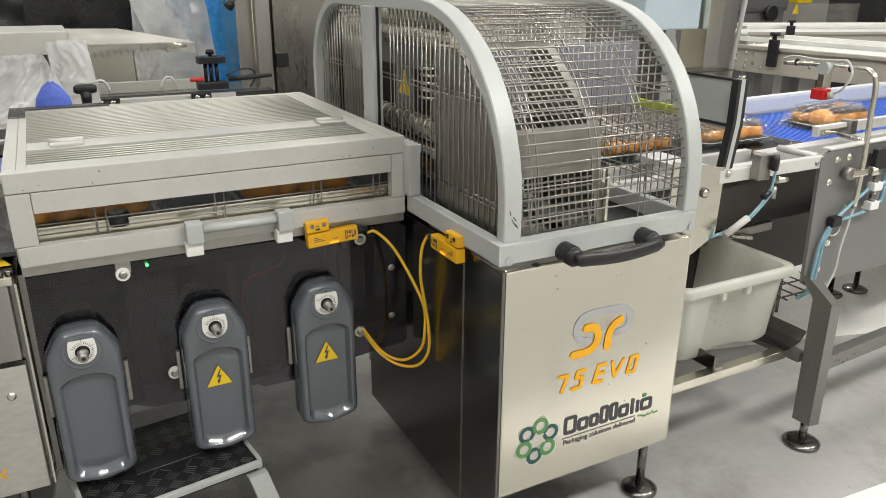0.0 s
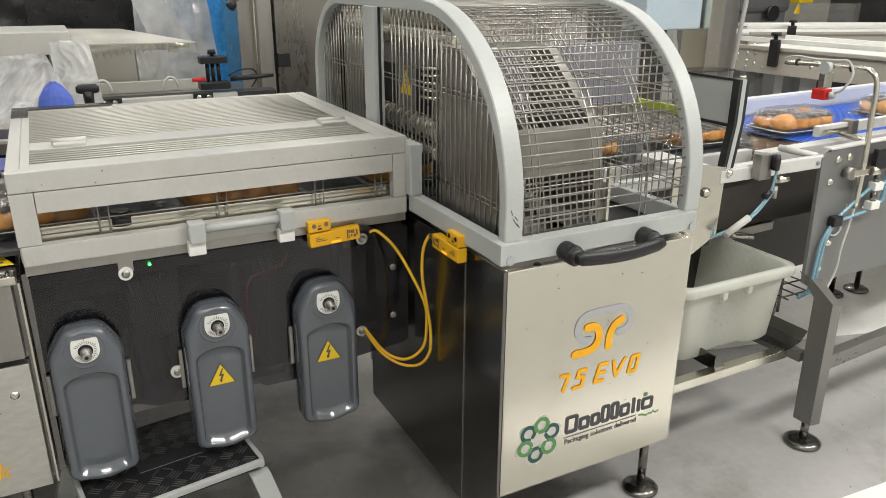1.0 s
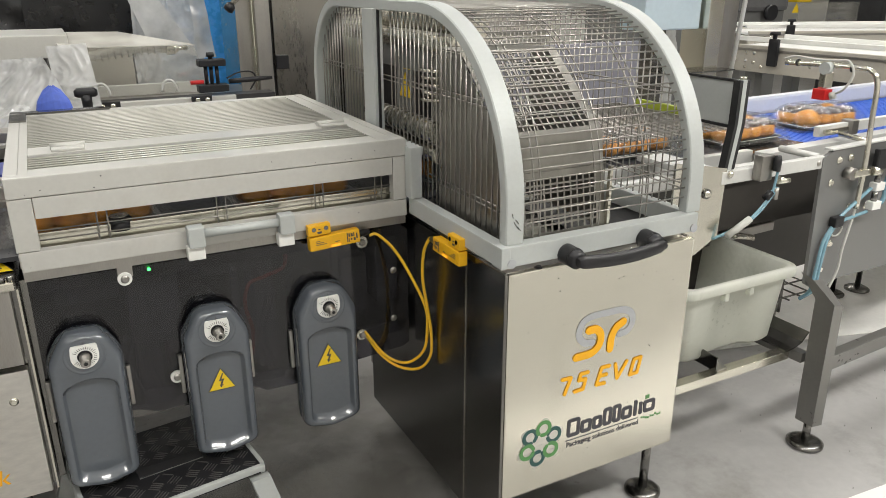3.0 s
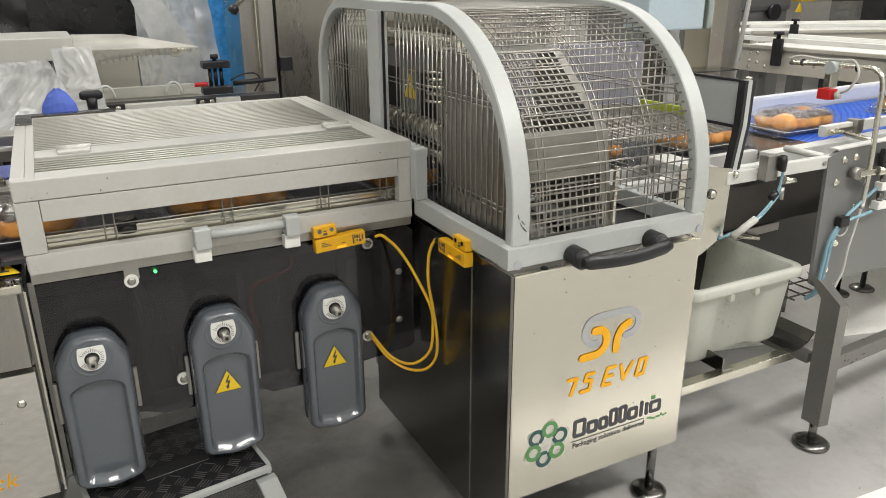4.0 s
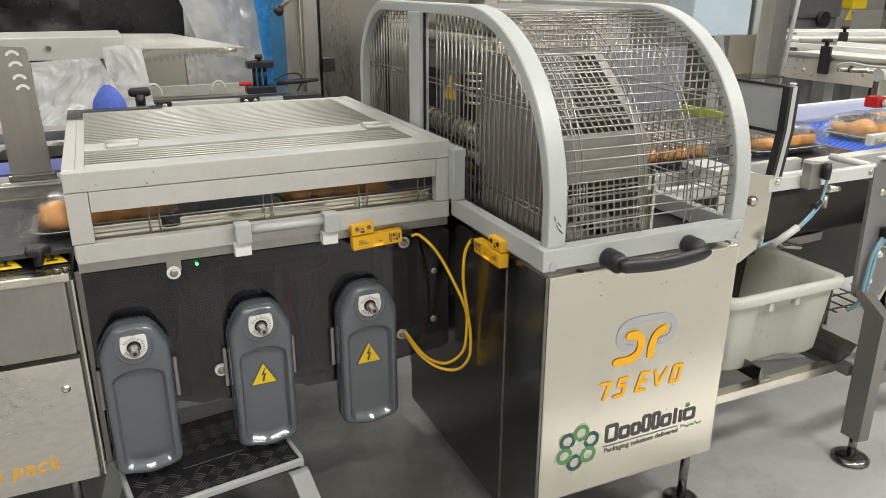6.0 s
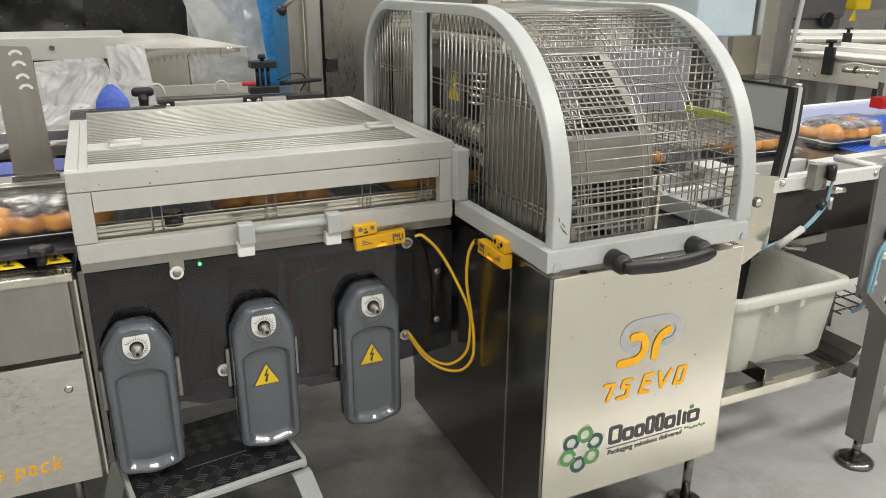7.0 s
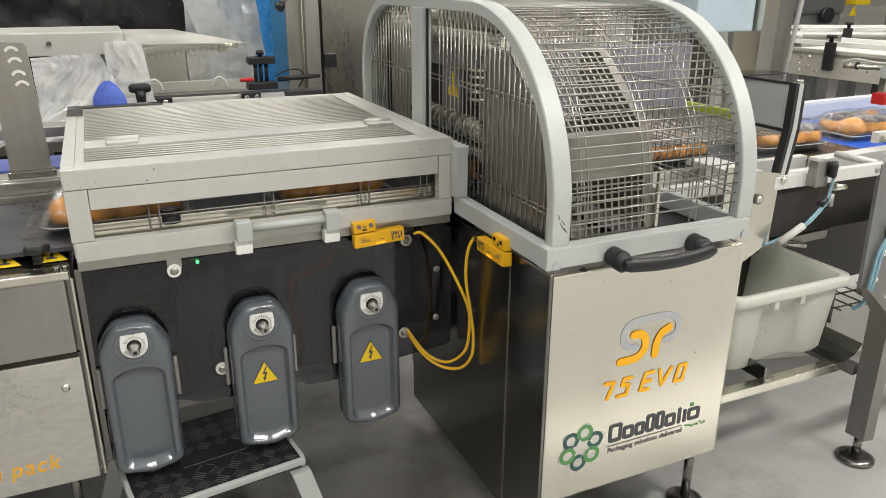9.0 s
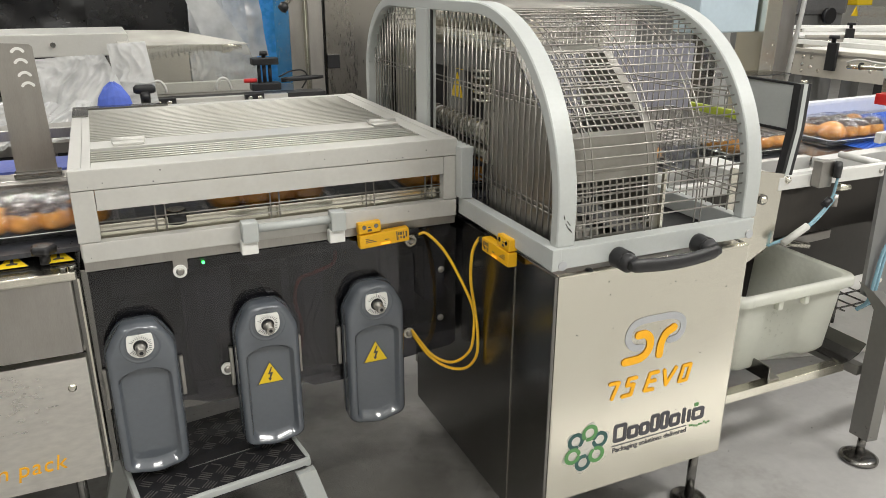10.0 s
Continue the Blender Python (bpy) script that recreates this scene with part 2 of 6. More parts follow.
LID_PANE = clear("tinted_acrylic", (0.40, 0.40, 0.37), 0.38, 0.04, 0.04, 5, (0.45, 0.44, 0.40), edge=0.45)
POLY = clear("milky_polythene", (0.95, 0.955, 0.96), 0.20, 0.60, 0.06, 9, (0.88, 0.885, 0.88), edge=0.34, glow_through=0.55)


# ---- mesh helpers ----
def box(bm, x0, x1, y0, y1, z0, z1, bevel=0.0):
    vs = [bm.verts.new((x, y, z)) for z in (z0, z1) for x, y in ((x0, y0), (x1, y0), (x1, y1), (x0, y1))]
    fs = [bm.faces.new([vs[i] for i in q]) for q in ((0, 3, 2, 1), (4, 5, 6, 7), (0, 1, 5, 4), (1, 2, 6, 5), (2, 3, 7, 6), (3, 0, 4, 7))]
    if bevel:
        bmesh.ops.bevel(bm, geom=list({e for f in fs for e in f.edges}), offset=bevel, segments=2, affect="EDGES", profile=0.6)
    return vs


def tube(bm, pts, r, n=8, caps=True):
    """A round bar through points; r may be one radius or one for each point."""
    pts = [Vector(p) for p in pts]
    rs = r if isinstance(r, (list, tuple)) else [r] * len(pts)
    rings, up = [], None
    for i, p in enumerate(pts):
        d = (pts[min(i + 1, len(pts) - 1)] - pts[max(i - 1, 0)]).normalized()
        if up is None:
            up = d.orthogonal().normalized()
        else:
            up = (up - d * up.dot(d)).normalized()
        side = d.cross(up)
        rings.append([bm.verts.new(p + (up * math.cos(a) + side * math.sin(a)) * rs[i]) for a in (2 * math.pi * k / n for k in range(n))])
    for a, b in zip(rings, rings[1:]):
        for k in range(n):
            bm.faces.new((a[k], a[(k + 1) % n], b[(k + 1) % n], b[k])).smooth = True
    if caps:
        bm.faces.new(rings[0][::-1])
        bm.faces.new(rings[-1])


def curve_points(ctrl, steps=8):
    """A smooth line through control points."""
    P = [Vector(p) for p in ctrl]
    P = [2 * P[0] - P[1]] + P + [2 * P[-1] - P[-2]]
    out = []
    for i in range(1, len(P) - 2):
        a, b, c, d = P[i - 1:i + 3]
        for k in range(steps):
            t = k / steps
            out.append(0.5 * (2 * b + (c - a) * t + (2 * a - 5 * b + 4 * c - d) * t * t + (3 * b - a - 3 * c + d) * t ** 3))
    return out + [P[-2]]


def loft(bm, loops, close_first=True, close_last=True, smooth=False):
    rings = [[bm.verts.new(p) for p in lp] for lp in loops]
    n = len(rings[0])
    for a, b in zip(rings, rings[1:]):
        for k in range(n):
            bm.faces.new((a[k], a[(k + 1) % n], b[(k + 1) % n], b[k])).smooth = smooth
    if close_first:
        bm.faces.new(rings[0][::-1])
    if close_last:
        bm.faces.new(rings[-1])


def prism(bm, poly, axis, a, b):
    """Extrude a flat outline along an axis; outline coordinates are the two other axes in order."""
    def put(p, v):
        q = list(p)
        q.insert("xyz".index(axis), v)
        return q
    loft(bm, [[put(p, a) for p in poly], [put(p, b) for p in poly]])


def rounded(w0, w1, h0, h1, r, n=5):
    """The outline of a rectangle with rounded corners."""
    out = []
    for cx, cy, a0 in ((w1 - r, h1 - r, 0), (w0 + r, h1 - r, 90), (w0 + r, h0 + r, 180), (w1 - r, h0 + r, 270)):
        out += [(cx + r * math.cos(radians(a0 + 90 * k / n)), cy + r * math.sin(radians(a0 + 90 * k / n))) for k in range(n + 1)]
    return out


def stroke(bm, pts, w, y0, y1, steps=10):
    """A flat band of width w along a line in the x-z plane, from depth y0 to y1, with round ends."""
    pts = [Vector((p[0], 0, p[1])) for p in pts]
    left, right = [], []
    for i, p in enumerate(pts):
        d = (pts[min(i + 1, len(pts) - 1)] - pts[max(i - 1, 0)]).normalized()
        s = Vector((-d.z, 0, d.x)) * w / 2
        left.append(p + s)
        right.append(p - s)
        if i == len(pts) - 1:
            end = [p + s * math.cos(a) + d * (w / 2) * math.sin(a) for a in (math.pi * k / 6 for k in range(1, 6))]
        if i == 0:
            start = [p - s * math.cos(a) - d * (w / 2) * math.sin(a) for a in (math.pi * k / 6 for k in range(1, 6))]
    outline = left + end + right[::-1] + start
    n = len(pts)
    for yy, flip in ((y0, False), (y1, True)):
        L = [bm.verts.new((p.x, yy, p.z)) for p in left]
        R = [bm.verts.new((p.x, yy, p.z)) for p in right]
        E = [bm.verts.new((p.x, yy, p.z)) for p in end]
        S = [bm.verts.new((p.x, yy, p.z)) for p in start]
        for i in range(n - 1):
            bm.faces.new((L[i], L[i + 1], R[i + 1], R[i]))
        bm.faces.new([L[-1]] + E + [R[-1]])
        bm.faces.new([R[0]] + S + [L[0]])


def mesh_of(bm, name):
    bmesh.ops.recalc_face_normals(bm, faces=bm.faces)
    me = bpy.data.meshes.new(name)
    bm.to_mesh(me)
    bm.free()
    return me


def part(name, bm, mat, parent, label=""):
    me = bm if isinstance(bm, bpy.types.Mesh) else mesh_of(bm, name)
    if not me.materials:
        me.materials.append(mat)
    ob = new(name, me)
    ob.parent = parent
    if parent is not None and parent.type == "EMPTY":
        ob.matrix_parent_inverse = parent.matrix_basis.inverted()
    if label:
        ob["label"] = label
    return ob


def thing(name, at, label, category, group="", kind=""):
    e = new(name)
    e.empty_display_size = 0.05
    e.matrix_basis = pose(*at)
    return tagged(e, label, category, group, kind)


def struct(name, bm, mat, label=""):
    ob = part(name, bm, mat, None)
    return tagged(ob, label, name.split("_")[0], "", "structure")


def B(*boxes, bevel=0.0):
    bm = bmesh.new()
    for b in boxes:
        box(bm, *b, bevel=bevel)
    return bm


def T(pts, r, n=8):
    bm = bmesh.new()
    tube(bm, pts, r, n)
    return bm


def lettering(name, words, mat, parent, at, size, slant=0.0, spacing=1.0, width=None, depth=0.0008, turn=(90, 0, 0), bold=0.0):
    cu = bpy.data.curves.new(name, "FONT")
    cu.body, cu.size, cu.extrude, cu.shear, cu.space_character, cu.offset = words, size, depth, slant, spacing, bold
    tmp = new(name, cu)
    bpy.context.view_layer.update()
    me = bpy.data.meshes.new_from_object(tmp.evaluated_get(bpy.context.evaluated_depsgraph_get()))
    bpy.data.objects.remove(tmp)
    xs = [v.co.x for v in me.vertices]
    k = width / (max(xs) - min(xs)) if width else 1
    me.transform(pose(*at, *turn) @ Matrix.Diagonal((k, 1, 1, 1)))
    me.materials.clear()
    return part(name, me, mat, parent)


def bolt(parent, p, axis, r=0.008, h=0.006, mat=None, name="bolt"):
    bm = bmesh.new()
    p, a = Vector(p), Vector(axis)
    tube(bm, [p, p + a * h * 0.3, p + a * h * 0.3001, p + a * h], [r * 1.5, r * 1.5, r, r * 0.9], 10)
    return part(name, bm, mat or STEEL, parent)


def floor_foot(parent, x, y, top, r=0.055):
    bm = bmesh.new()
    tube(bm, [(x, y, 0.004), (x, y, 0.012), (x, y, 0.02), (x, y, 0.026)], [r, r, r * 0.8, r * 0.35], 24)
    part("foot_pad", bm, STEEL_DARK, parent, "round steel levelling foot on the floor")
    part("foot_stem", T([(x, y, 0.02), (x, y, top)], 0.0135, 12), STEEL_DARK, parent)


# ---- hall ----
X0, X1, Y0, Y1, ZC = -9.0, 13.0, -5.0, 8.0, 4.4
struct("floor", B((X0, X1, Y0, Y1, -0.2, 0.0)), FLOOR, "grey epoxy floor with scuffs and dark specks")
struct("wall_north", B((X0, X1, Y1, Y1 + 0.15, 0, ZC)), WALL, "plain cream panel wall")
struct("wall_south", B((X0, X1, Y0 - 0.15, Y0, 0, ZC)), WALL, "plain cream panel wall")
struct("wall_west", B((X0 - 0.15, X0, Y0 - 0.15, Y1 + 0.15, 0, ZC)), WALL, "plain cream panel wall")
struct("wall_east", B((X1, X1 + 0.15, Y0 - 0.15, Y1 + 0.15, 0, ZC)), WALL, "plain cream panel wall")
struct("ceiling", B((X0 - 0.15, X1 + 0.15, Y0 - 0.15, Y1 + 0.15, ZC, ZC + 0.15)), CEIL, "plain white ceiling")
for lx, ly, power in LAMPS:
    lt = thing("ceiling_light", (lx, ly, LAMP_Z), "unseen bright rectangular ceiling light panel with pale frame", "light", "ceiling lights")
    part("frame", B((lx - 0.75, lx + 0.75, ly - 0.3, ly + 0.3, LAMP_Z + 0.01, ZC), bevel=0.01), ALU_WHITE, lt)
    part("diffuser", B((lx - 0.7, lx + 0.7, ly - 0.25, ly + 0.25, LAMP_Z - 0.01, LAMP_Z + 0.01)), GLOW, lt, "glowing diffuser")
bm = bmesh.new()
prism(bm, [(1.0, 0.76), (1.81, 0.56), (2.33, 0.41), (5.0, -0.35), (5.0, 1.25), (2.6, 1.60), (1.0, 1.9)], "z", 0.0005, 0.004)
struct("floor_marking", bm, FLOOR_WHITE, "worn white band on the floor")
# unseen arm west of x = 1 is added to brighten the cabinet front's reflection
bm = bmesh.new()
prism(bm, [(1.08, -0.26), (3.5, -0.44), (3.5, -1.2), (1.0, -0.62), (0.3, -0.60), (0.3, -0.44), (0.7, -0.36)], "z", 0.0005, 0.004)
struct("floor_marking", bm, FLOOR_WHITE, "worn white band on the floor")
# floor patch: brown grime plus the machine's shade, both put into one colour
grime = bpy.data.materials.new("brown_grime_and_shade")
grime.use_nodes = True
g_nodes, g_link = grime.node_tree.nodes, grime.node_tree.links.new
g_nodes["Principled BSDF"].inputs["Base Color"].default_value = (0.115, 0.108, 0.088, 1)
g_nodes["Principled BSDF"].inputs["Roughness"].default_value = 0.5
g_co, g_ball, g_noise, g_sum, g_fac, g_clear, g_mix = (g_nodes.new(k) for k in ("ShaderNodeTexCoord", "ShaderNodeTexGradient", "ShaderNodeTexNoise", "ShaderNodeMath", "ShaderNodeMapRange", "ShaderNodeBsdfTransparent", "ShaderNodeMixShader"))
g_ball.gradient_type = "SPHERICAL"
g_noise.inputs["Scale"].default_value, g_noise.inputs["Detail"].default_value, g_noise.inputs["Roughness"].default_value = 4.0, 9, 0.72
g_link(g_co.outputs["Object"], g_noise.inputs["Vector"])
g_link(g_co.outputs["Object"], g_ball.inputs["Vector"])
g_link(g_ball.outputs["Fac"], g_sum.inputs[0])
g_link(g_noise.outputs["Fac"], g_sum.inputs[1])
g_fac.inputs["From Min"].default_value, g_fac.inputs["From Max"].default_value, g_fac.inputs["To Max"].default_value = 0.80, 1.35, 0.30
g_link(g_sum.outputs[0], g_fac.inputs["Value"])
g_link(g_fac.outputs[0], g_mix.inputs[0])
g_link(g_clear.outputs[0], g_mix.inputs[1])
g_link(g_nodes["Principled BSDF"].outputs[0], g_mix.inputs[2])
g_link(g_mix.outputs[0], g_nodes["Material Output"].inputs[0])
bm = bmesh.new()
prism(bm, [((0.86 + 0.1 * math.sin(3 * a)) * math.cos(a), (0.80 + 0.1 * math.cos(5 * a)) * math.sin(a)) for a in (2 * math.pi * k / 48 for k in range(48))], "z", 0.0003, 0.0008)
struct("floor_stain", bm, grime, "brown grime and painted shade around the machine feet").matrix_basis = pose(-0.26, 0.52, 0)
rnd = random.Random(11)
bm = bmesh.new()
for i in range(420):
    if i < 360:
        cx, cy = ((-0.30, 0.42), (-0.12, 0.58), (-0.38, 0.66), (-0.05, 0.30))[i % 4]
        x, y = rnd.gauss(cx, 0.10), rnd.gauss(cy, 0.07)
    else:
        x, y = rnd.uniform(-0.6, 2.2), rnd.uniform(-0.6, 0.8)
    r = rnd.uniform(0.0004, 0.0011) if i != 7 else 0.008
    vs = [bm.verts.new((x + r * rnd.uniform(0.6, 1.3) * math.cos(a), y + r * rnd.uniform(0.6, 1.3) * math.sin(a), 0.0046)) for a in (2 * math.pi * k / 6 for k in range(6))]
    low = [bm.verts.new((v.co.x, v.co.y, 0.0002)) for v in vs]
    bm.faces.new(vs)
    for k in range(6):
        bm.faces.new((vs[k], low[k], low[(k + 1) % 6], vs[(k + 1) % 6]))
tagged(part("floor_crumbs", bm, DARK_PANEL, None), "scattered dark crumbs and grime specks on the floor", "crumbs", "", "stuff")

# ---- sealing station: cabinet with a wire safety hood ----
CAB_W, CAB_T = 0.60, 0.855
cab = thing("sealing_cabinet", (0.3, 0.45, 0), "brushed stainless machine cabinet with dark side panels and amber markings", "machine")
bm = bmesh.new()
box(bm, 0.009, CAB_W, 0.0, 0.02, 0.211, CAB_T, bevel=0.005)
part("front_panel", bm, STEEL, cab, "brushed stainless front panel with reflections painted in blotches")
# side panels get darker steel than the front: dim reflections put into the colour
part("side_panel", B((0.0, 0.0088, 0.002, 0.186, 0.068, CAB_T), bevel=0.002), STEEL_DARK, cab, "side panel with dark reflections set in its colour")
part("side_panel", B((0.0, 0.012, 0.190, 0.86, 0.072, CAB_T - 0.004), bevel=0.002), STEEL_DARK, cab, "side panel with dark reflections set in its colour")
part("panel_seam", B((-0.002, 0.004, 0.1865, 0.1895, 0.075, CAB_T - 0.002)), STEEL, cab)
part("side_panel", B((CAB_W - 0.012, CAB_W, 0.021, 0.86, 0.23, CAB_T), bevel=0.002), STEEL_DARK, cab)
part("rear_panel", B((0.0, CAB_W, 0.861, 0.875, 0.21, CAB_T)), STEEL_DULL, cab)
part("top_plate", B((0.013, CAB_W - 0.013, 0.021, 0.42, CAB_T - 0.012, CAB_T - 0.002)), STEEL_DULL, cab)
part("base_plate", B((0.013, CAB_W - 0.013, 0.021, 0.86, 0.215, 0.225)), STEEL_DARK, cab)
for fx, fy in ((0.57, 0.062), (0.57, 0.8), (0.10, 0.8)):
    floor_foot(cab, fx, fy, 0.218, 0.055 if fx > 0.3 else 0.03)
for x in (0.10, 0.50):
    bolt(cab, (x, 0.012, CAB_T), (0, 0, 1), 0.007, 0.004, BLACK)

def flat_curve(pts, steps=6):
    return [(p.x, p.z) for p in curve_points([(x, 0, z) for x, z in pts], steps)]


# amber and grey emblem: two hooked bands inside a grey ring band
def arc(cx, cz, r, a0, a1, n=10, sx=1.0):
    return [(cx + sx * r * math.cos(radians(a0 + (a1 - a0) * k / n)), cz + r * math.sin(radians(a0 + (a1 - a0) * k / n))) for k in range(n + 1)]

bm = bmesh.new()
stroke(bm, flat_curve([(0.272, 0.618), (0.246, 0.623), (0.228, 0.648), (0.236, 0.679), (0.264, 0.693), (0.320, 0.694), (0.371, 0.691), (0.399, 0.674), (0.404, 0.646), (0.389, 0.626), (0.364, 0.621)]), 0.0195, -0.0012, 0.001)
part("emblem_ring", bm, PRINT_GREY, cab, "silver-grey emblem band")
bm = bmesh.new()
stroke(bm, flat_curve([(0.260, 0.655), (0.284, 0.653), (0.299, 0.634), (0.296, 0.606), (0.272, 0.587), (0.224, 0.585)]), 0.0225, -0.0022, 0.001)
part("emblem_band", bm, PRINT_ORANGE, cab, "amber hooked emblem band")
bm = bmesh.new()
stroke(bm, flat_curve([(0.334, 0.585), (0.336, 0.617), (0.349, 0.643), (0.373, 0.656)]), 0.0225, -0.0022, 0.001)
part("emblem_band", bm, PRINT_ORANGE, cab, "amber hooked emblem band")
# the slanted model figures, each a routed band with rounded ends
FIGURES = (("figure_seven", [[(0.184, 0.530), (0.211, 0.529), (0.193, 0.485)]]),
           ("figure_five", [[(0.267, 0.532), (0.243, 0.532), (0.238, 0.514), (0.260, 0.513), (0.253, 0.485), (0.226, 0.484)]]),
           ("letter_e", [[(0.338, 0.533), (0.312, 0.533), (0.298, 0.485), (0.325, 0.484)], [(0.306, 0.509), (0.330, 0.509)]]),
           ("letter_v", [[(0.359, 0.532), (0.368, 0.487), (0.398, 0.532)]]),
           ("letter_o", [[(0.424, 0.531), (0.448, 0.532), (0.438, 0.487), (0.413, 0.486), (0.424, 0.531)]]))
for figure, lines in FIGURES:
    bm = bmesh.new()
    for line in lines:
        for k, (p, q) in enumerate(zip(line, line[1:])):
            stroke(bm, [p, q], 0.0108, -0.0016 - 0.00012 * k, 0.001)
    part(figure, bm, PRINT_ORANGE, cab, "amber slanted character")
# trade mark drawn as plain shapes: knotted rings and hollow dark blocks
KX, KZ = 0.124, 0.356
bm = bmesh.new()
prism(bm, [(KX + (0.066 + 0.010 * math.cos(6 * a - radians(120))) * math.cos(a), KZ + (0.066 + 0.010 * math.cos(6 * a - radians(120))) * math.sin(a)) for a in (2 * math.pi * k / 72 for k in range(72))], "y", -0.0006, 0.001)
part("emblem_plate", bm, STEEL_SOILED, cab, "pale scalloped plate under the loops")
for k in range(6):
    a = radians(60 * k + 20)
    cx, cz = KX + 0.044 * math.cos(a), KZ + 0.044 * math.sin(a)
    bm = bmesh.new()
    stroke(bm, arc(cx, cz, 0.0195, math.degrees(a) - 185, math.degrees(a) + 140, 14), 0.0115, -0.0012 - 0.0003 * (k % 2), 0.001)
    part("emblem_loop", bm, (PRINT_TEAL, PRINT_GREEN)[k % 2], cab, ("dark teal loop", "green loop")[k % 2])
bx = 0.208
for w, h, hollow in ((0.046, 0.056, 1), (0.040, 0.040, 1), (0.036, 0.040, 1), (0.034, 0.056, 1), (0.032, 0.056, 1), (0.040, 0.040, 1), (0.022, 0.050, 0), (0.017, 0.040, 0), (0.046, 0.040, 1)):
    z0, x0, x1 = 0.345, bx + 0.0015, bx + w - 0.0015
    bm = bmesh.new()
    if hollow:
        def frame_loop(g, y):
            return [(x, y, z) for x, z in rounded(x0 + g, x1 - g, z0 + g, z0 + h - g, 0.008 - 0.5 * g, 4)]
        loft(bm, [frame_loop(0, 0.001), frame_loop(0, -0.0014), frame_loop(0.0105, -0.0014), frame_loop(0.0105, 0.001)], close_first=False, close_last=False)
    else:
        prism(bm, rounded((x0 + x1) / 2 - 0.0055, (x0 + x1) / 2 + 0.0055, z0, z0 + h, 0.003, 3), "y", -0.0014, 0.001)
    part("trade_mark_block", bm, PRINT_DARK, cab)
    bx += w
part("trade_mark_dot", B((0.482, 0.495, -0.0014, 0.001, 0.390, 0.401)), PRINT_GREEN, cab)
part("trade_mark_line", B((0.206, 0.46, -0.0014, 0.001, 0.3345, 0.3360)), PRINT_DARK, cab)
lettering("tagline", "Packaging solutions delivered", PRINT_DARK, cab, (0.210, -0.0006, 0.314), 0.022, 0.0, 1.0, 0.250, 0.0006)
for i in range(9):
    z, x = 0.318 + random.random() * 0.012, 0.472 + i * 0.0085
    part("worn_mark", B((x, x + 0.005, -0.0012, 0.001, z, z + 0.006)), PRINT_GREEN, cab)
for i in range(26):
    x, z = random.uniform(0.02, 0.58), random.uniform(0.23, 0.84)
    s = random.uniform(0.0008, 0.0018)
    part("speck", T([(x, -0.0006, z), (x, 0.001, z)], s, 6), PRINT_DARK, cab)

# hood profile in the y-z plane: upright front, quarter round, flat crown, rounded back
def hood_profile(off=0.0, n=36):
    R, RB, YB, ZT = 0.45, 0.27, 1.330, 1.455
    pts = [(off, 0.93), (off, 0.97)]
    pts += [(0.45 - (R - off) * math.cos(a), ZT - R + (R - off) * math.sin(a)) for a in (math.pi / 2 * k / n for k in range(n + 1))]
    pts += [(0.6 + 0.1 * k, ZT - off) for k in range(4)]
    pts += [(YB - RB + (RB - off) * math.sin(a), ZT - RB + (RB - off) * math.cos(a)) for a in (math.pi / 2 * k / n for k in range(n + 1))]
    return pts + [(YB - off, 1.0), (YB - off, 0.93)]

def hood_z(y, off=0.0):
    """Height of the hood over y."""
    R, RB, YB, ZT = 0.45, 0.27, 1.330, 1.455
    if y < 0.45:
        return ZT - R + math.sqrt(max((R - off) ** 2 - (0.45 - y) ** 2, 0))
    if y > YB - RB:
        return ZT - RB + math.sqrt(max((RB - off) ** 2 - (y - YB + RB) ** 2, 0))
    return ZT - off

hood = thing("safety_hood", (0.3, 0.66, CAB_T), "arched machine guard of pale aluminium frames and steel wires", "guard")
def arch_bar(x0, x1, depth):
    bm = bmesh.new()
    o, i = hood_profile(0.0), hood_profile(depth)
    c = 0.003
    oc, ic = hood_profile(c), hood_profile(depth - c)
    loops = []
    for a, b, a2, b2 in zip(o, i, oc, ic):
        loops.append([(x0 + c, *a), (x1 - c, *a), (x1, *a2), (x1, *b2), (x1 - c, *b), (x0 + c, *b), (x0, *b2), (x0, *a2)])
    loft(bm, loops)
    return bm

part("arch_frame", arch_bar(-0.003, 0.047, 0.030), ALU, hood, "pale arched frame with scratches")
part("arch_frame", arch_bar(0.557, 0.606, 0.030), ALU, hood, "pale arched frame with scratches")
part("front_rail", B((-0.012, 0.590, -0.012, 0.026, 0.879, 0.929), bevel=0.003), ALU, hood)
part("corner_block", B((-0.022, 0.003, -0.0145, 0.028, 0.878, 0.930), bevel=0.002), ALU, hood)
part("side_rail", B((-0.020, 0.012, 0.0285, 0.489, 0.879, 0.929), bevel=0.003), ALU, hood)
part("side_rail", B((0.562, 0.592, 0.0265, 1.31, 0.879, 0.929), bevel=0.003), ALU, hood)
part("side_rail", B((-0.004, 0.030, 0.495, 1.300, 1.040, 1.066), bevel=0.003), ALU, hood)
part("corner_post", B((-0.030, 0.006, 0.452, 0.489, 0.930, 1.075), bevel=0.003), ALU, hood, "short upright profile beside the side bars")
part("middle_post", B((-0.014, 0.016, 0.728, 0.815, 1.067, 1.428), bevel=0.003), ALU, hood)
# black strip drawn in along the gap beside the post
part("post_gap", B((-0.003, 0.004, 0.7215, 0.7275, 1.067, 1.426)), BLACK, hood, "dark strip along the gap beside the post")
part("rear_rail", B((-0.010, 0.590, 1.296, 1.334, 0.931, 0.969), bevel=0.003), ALU, hood)
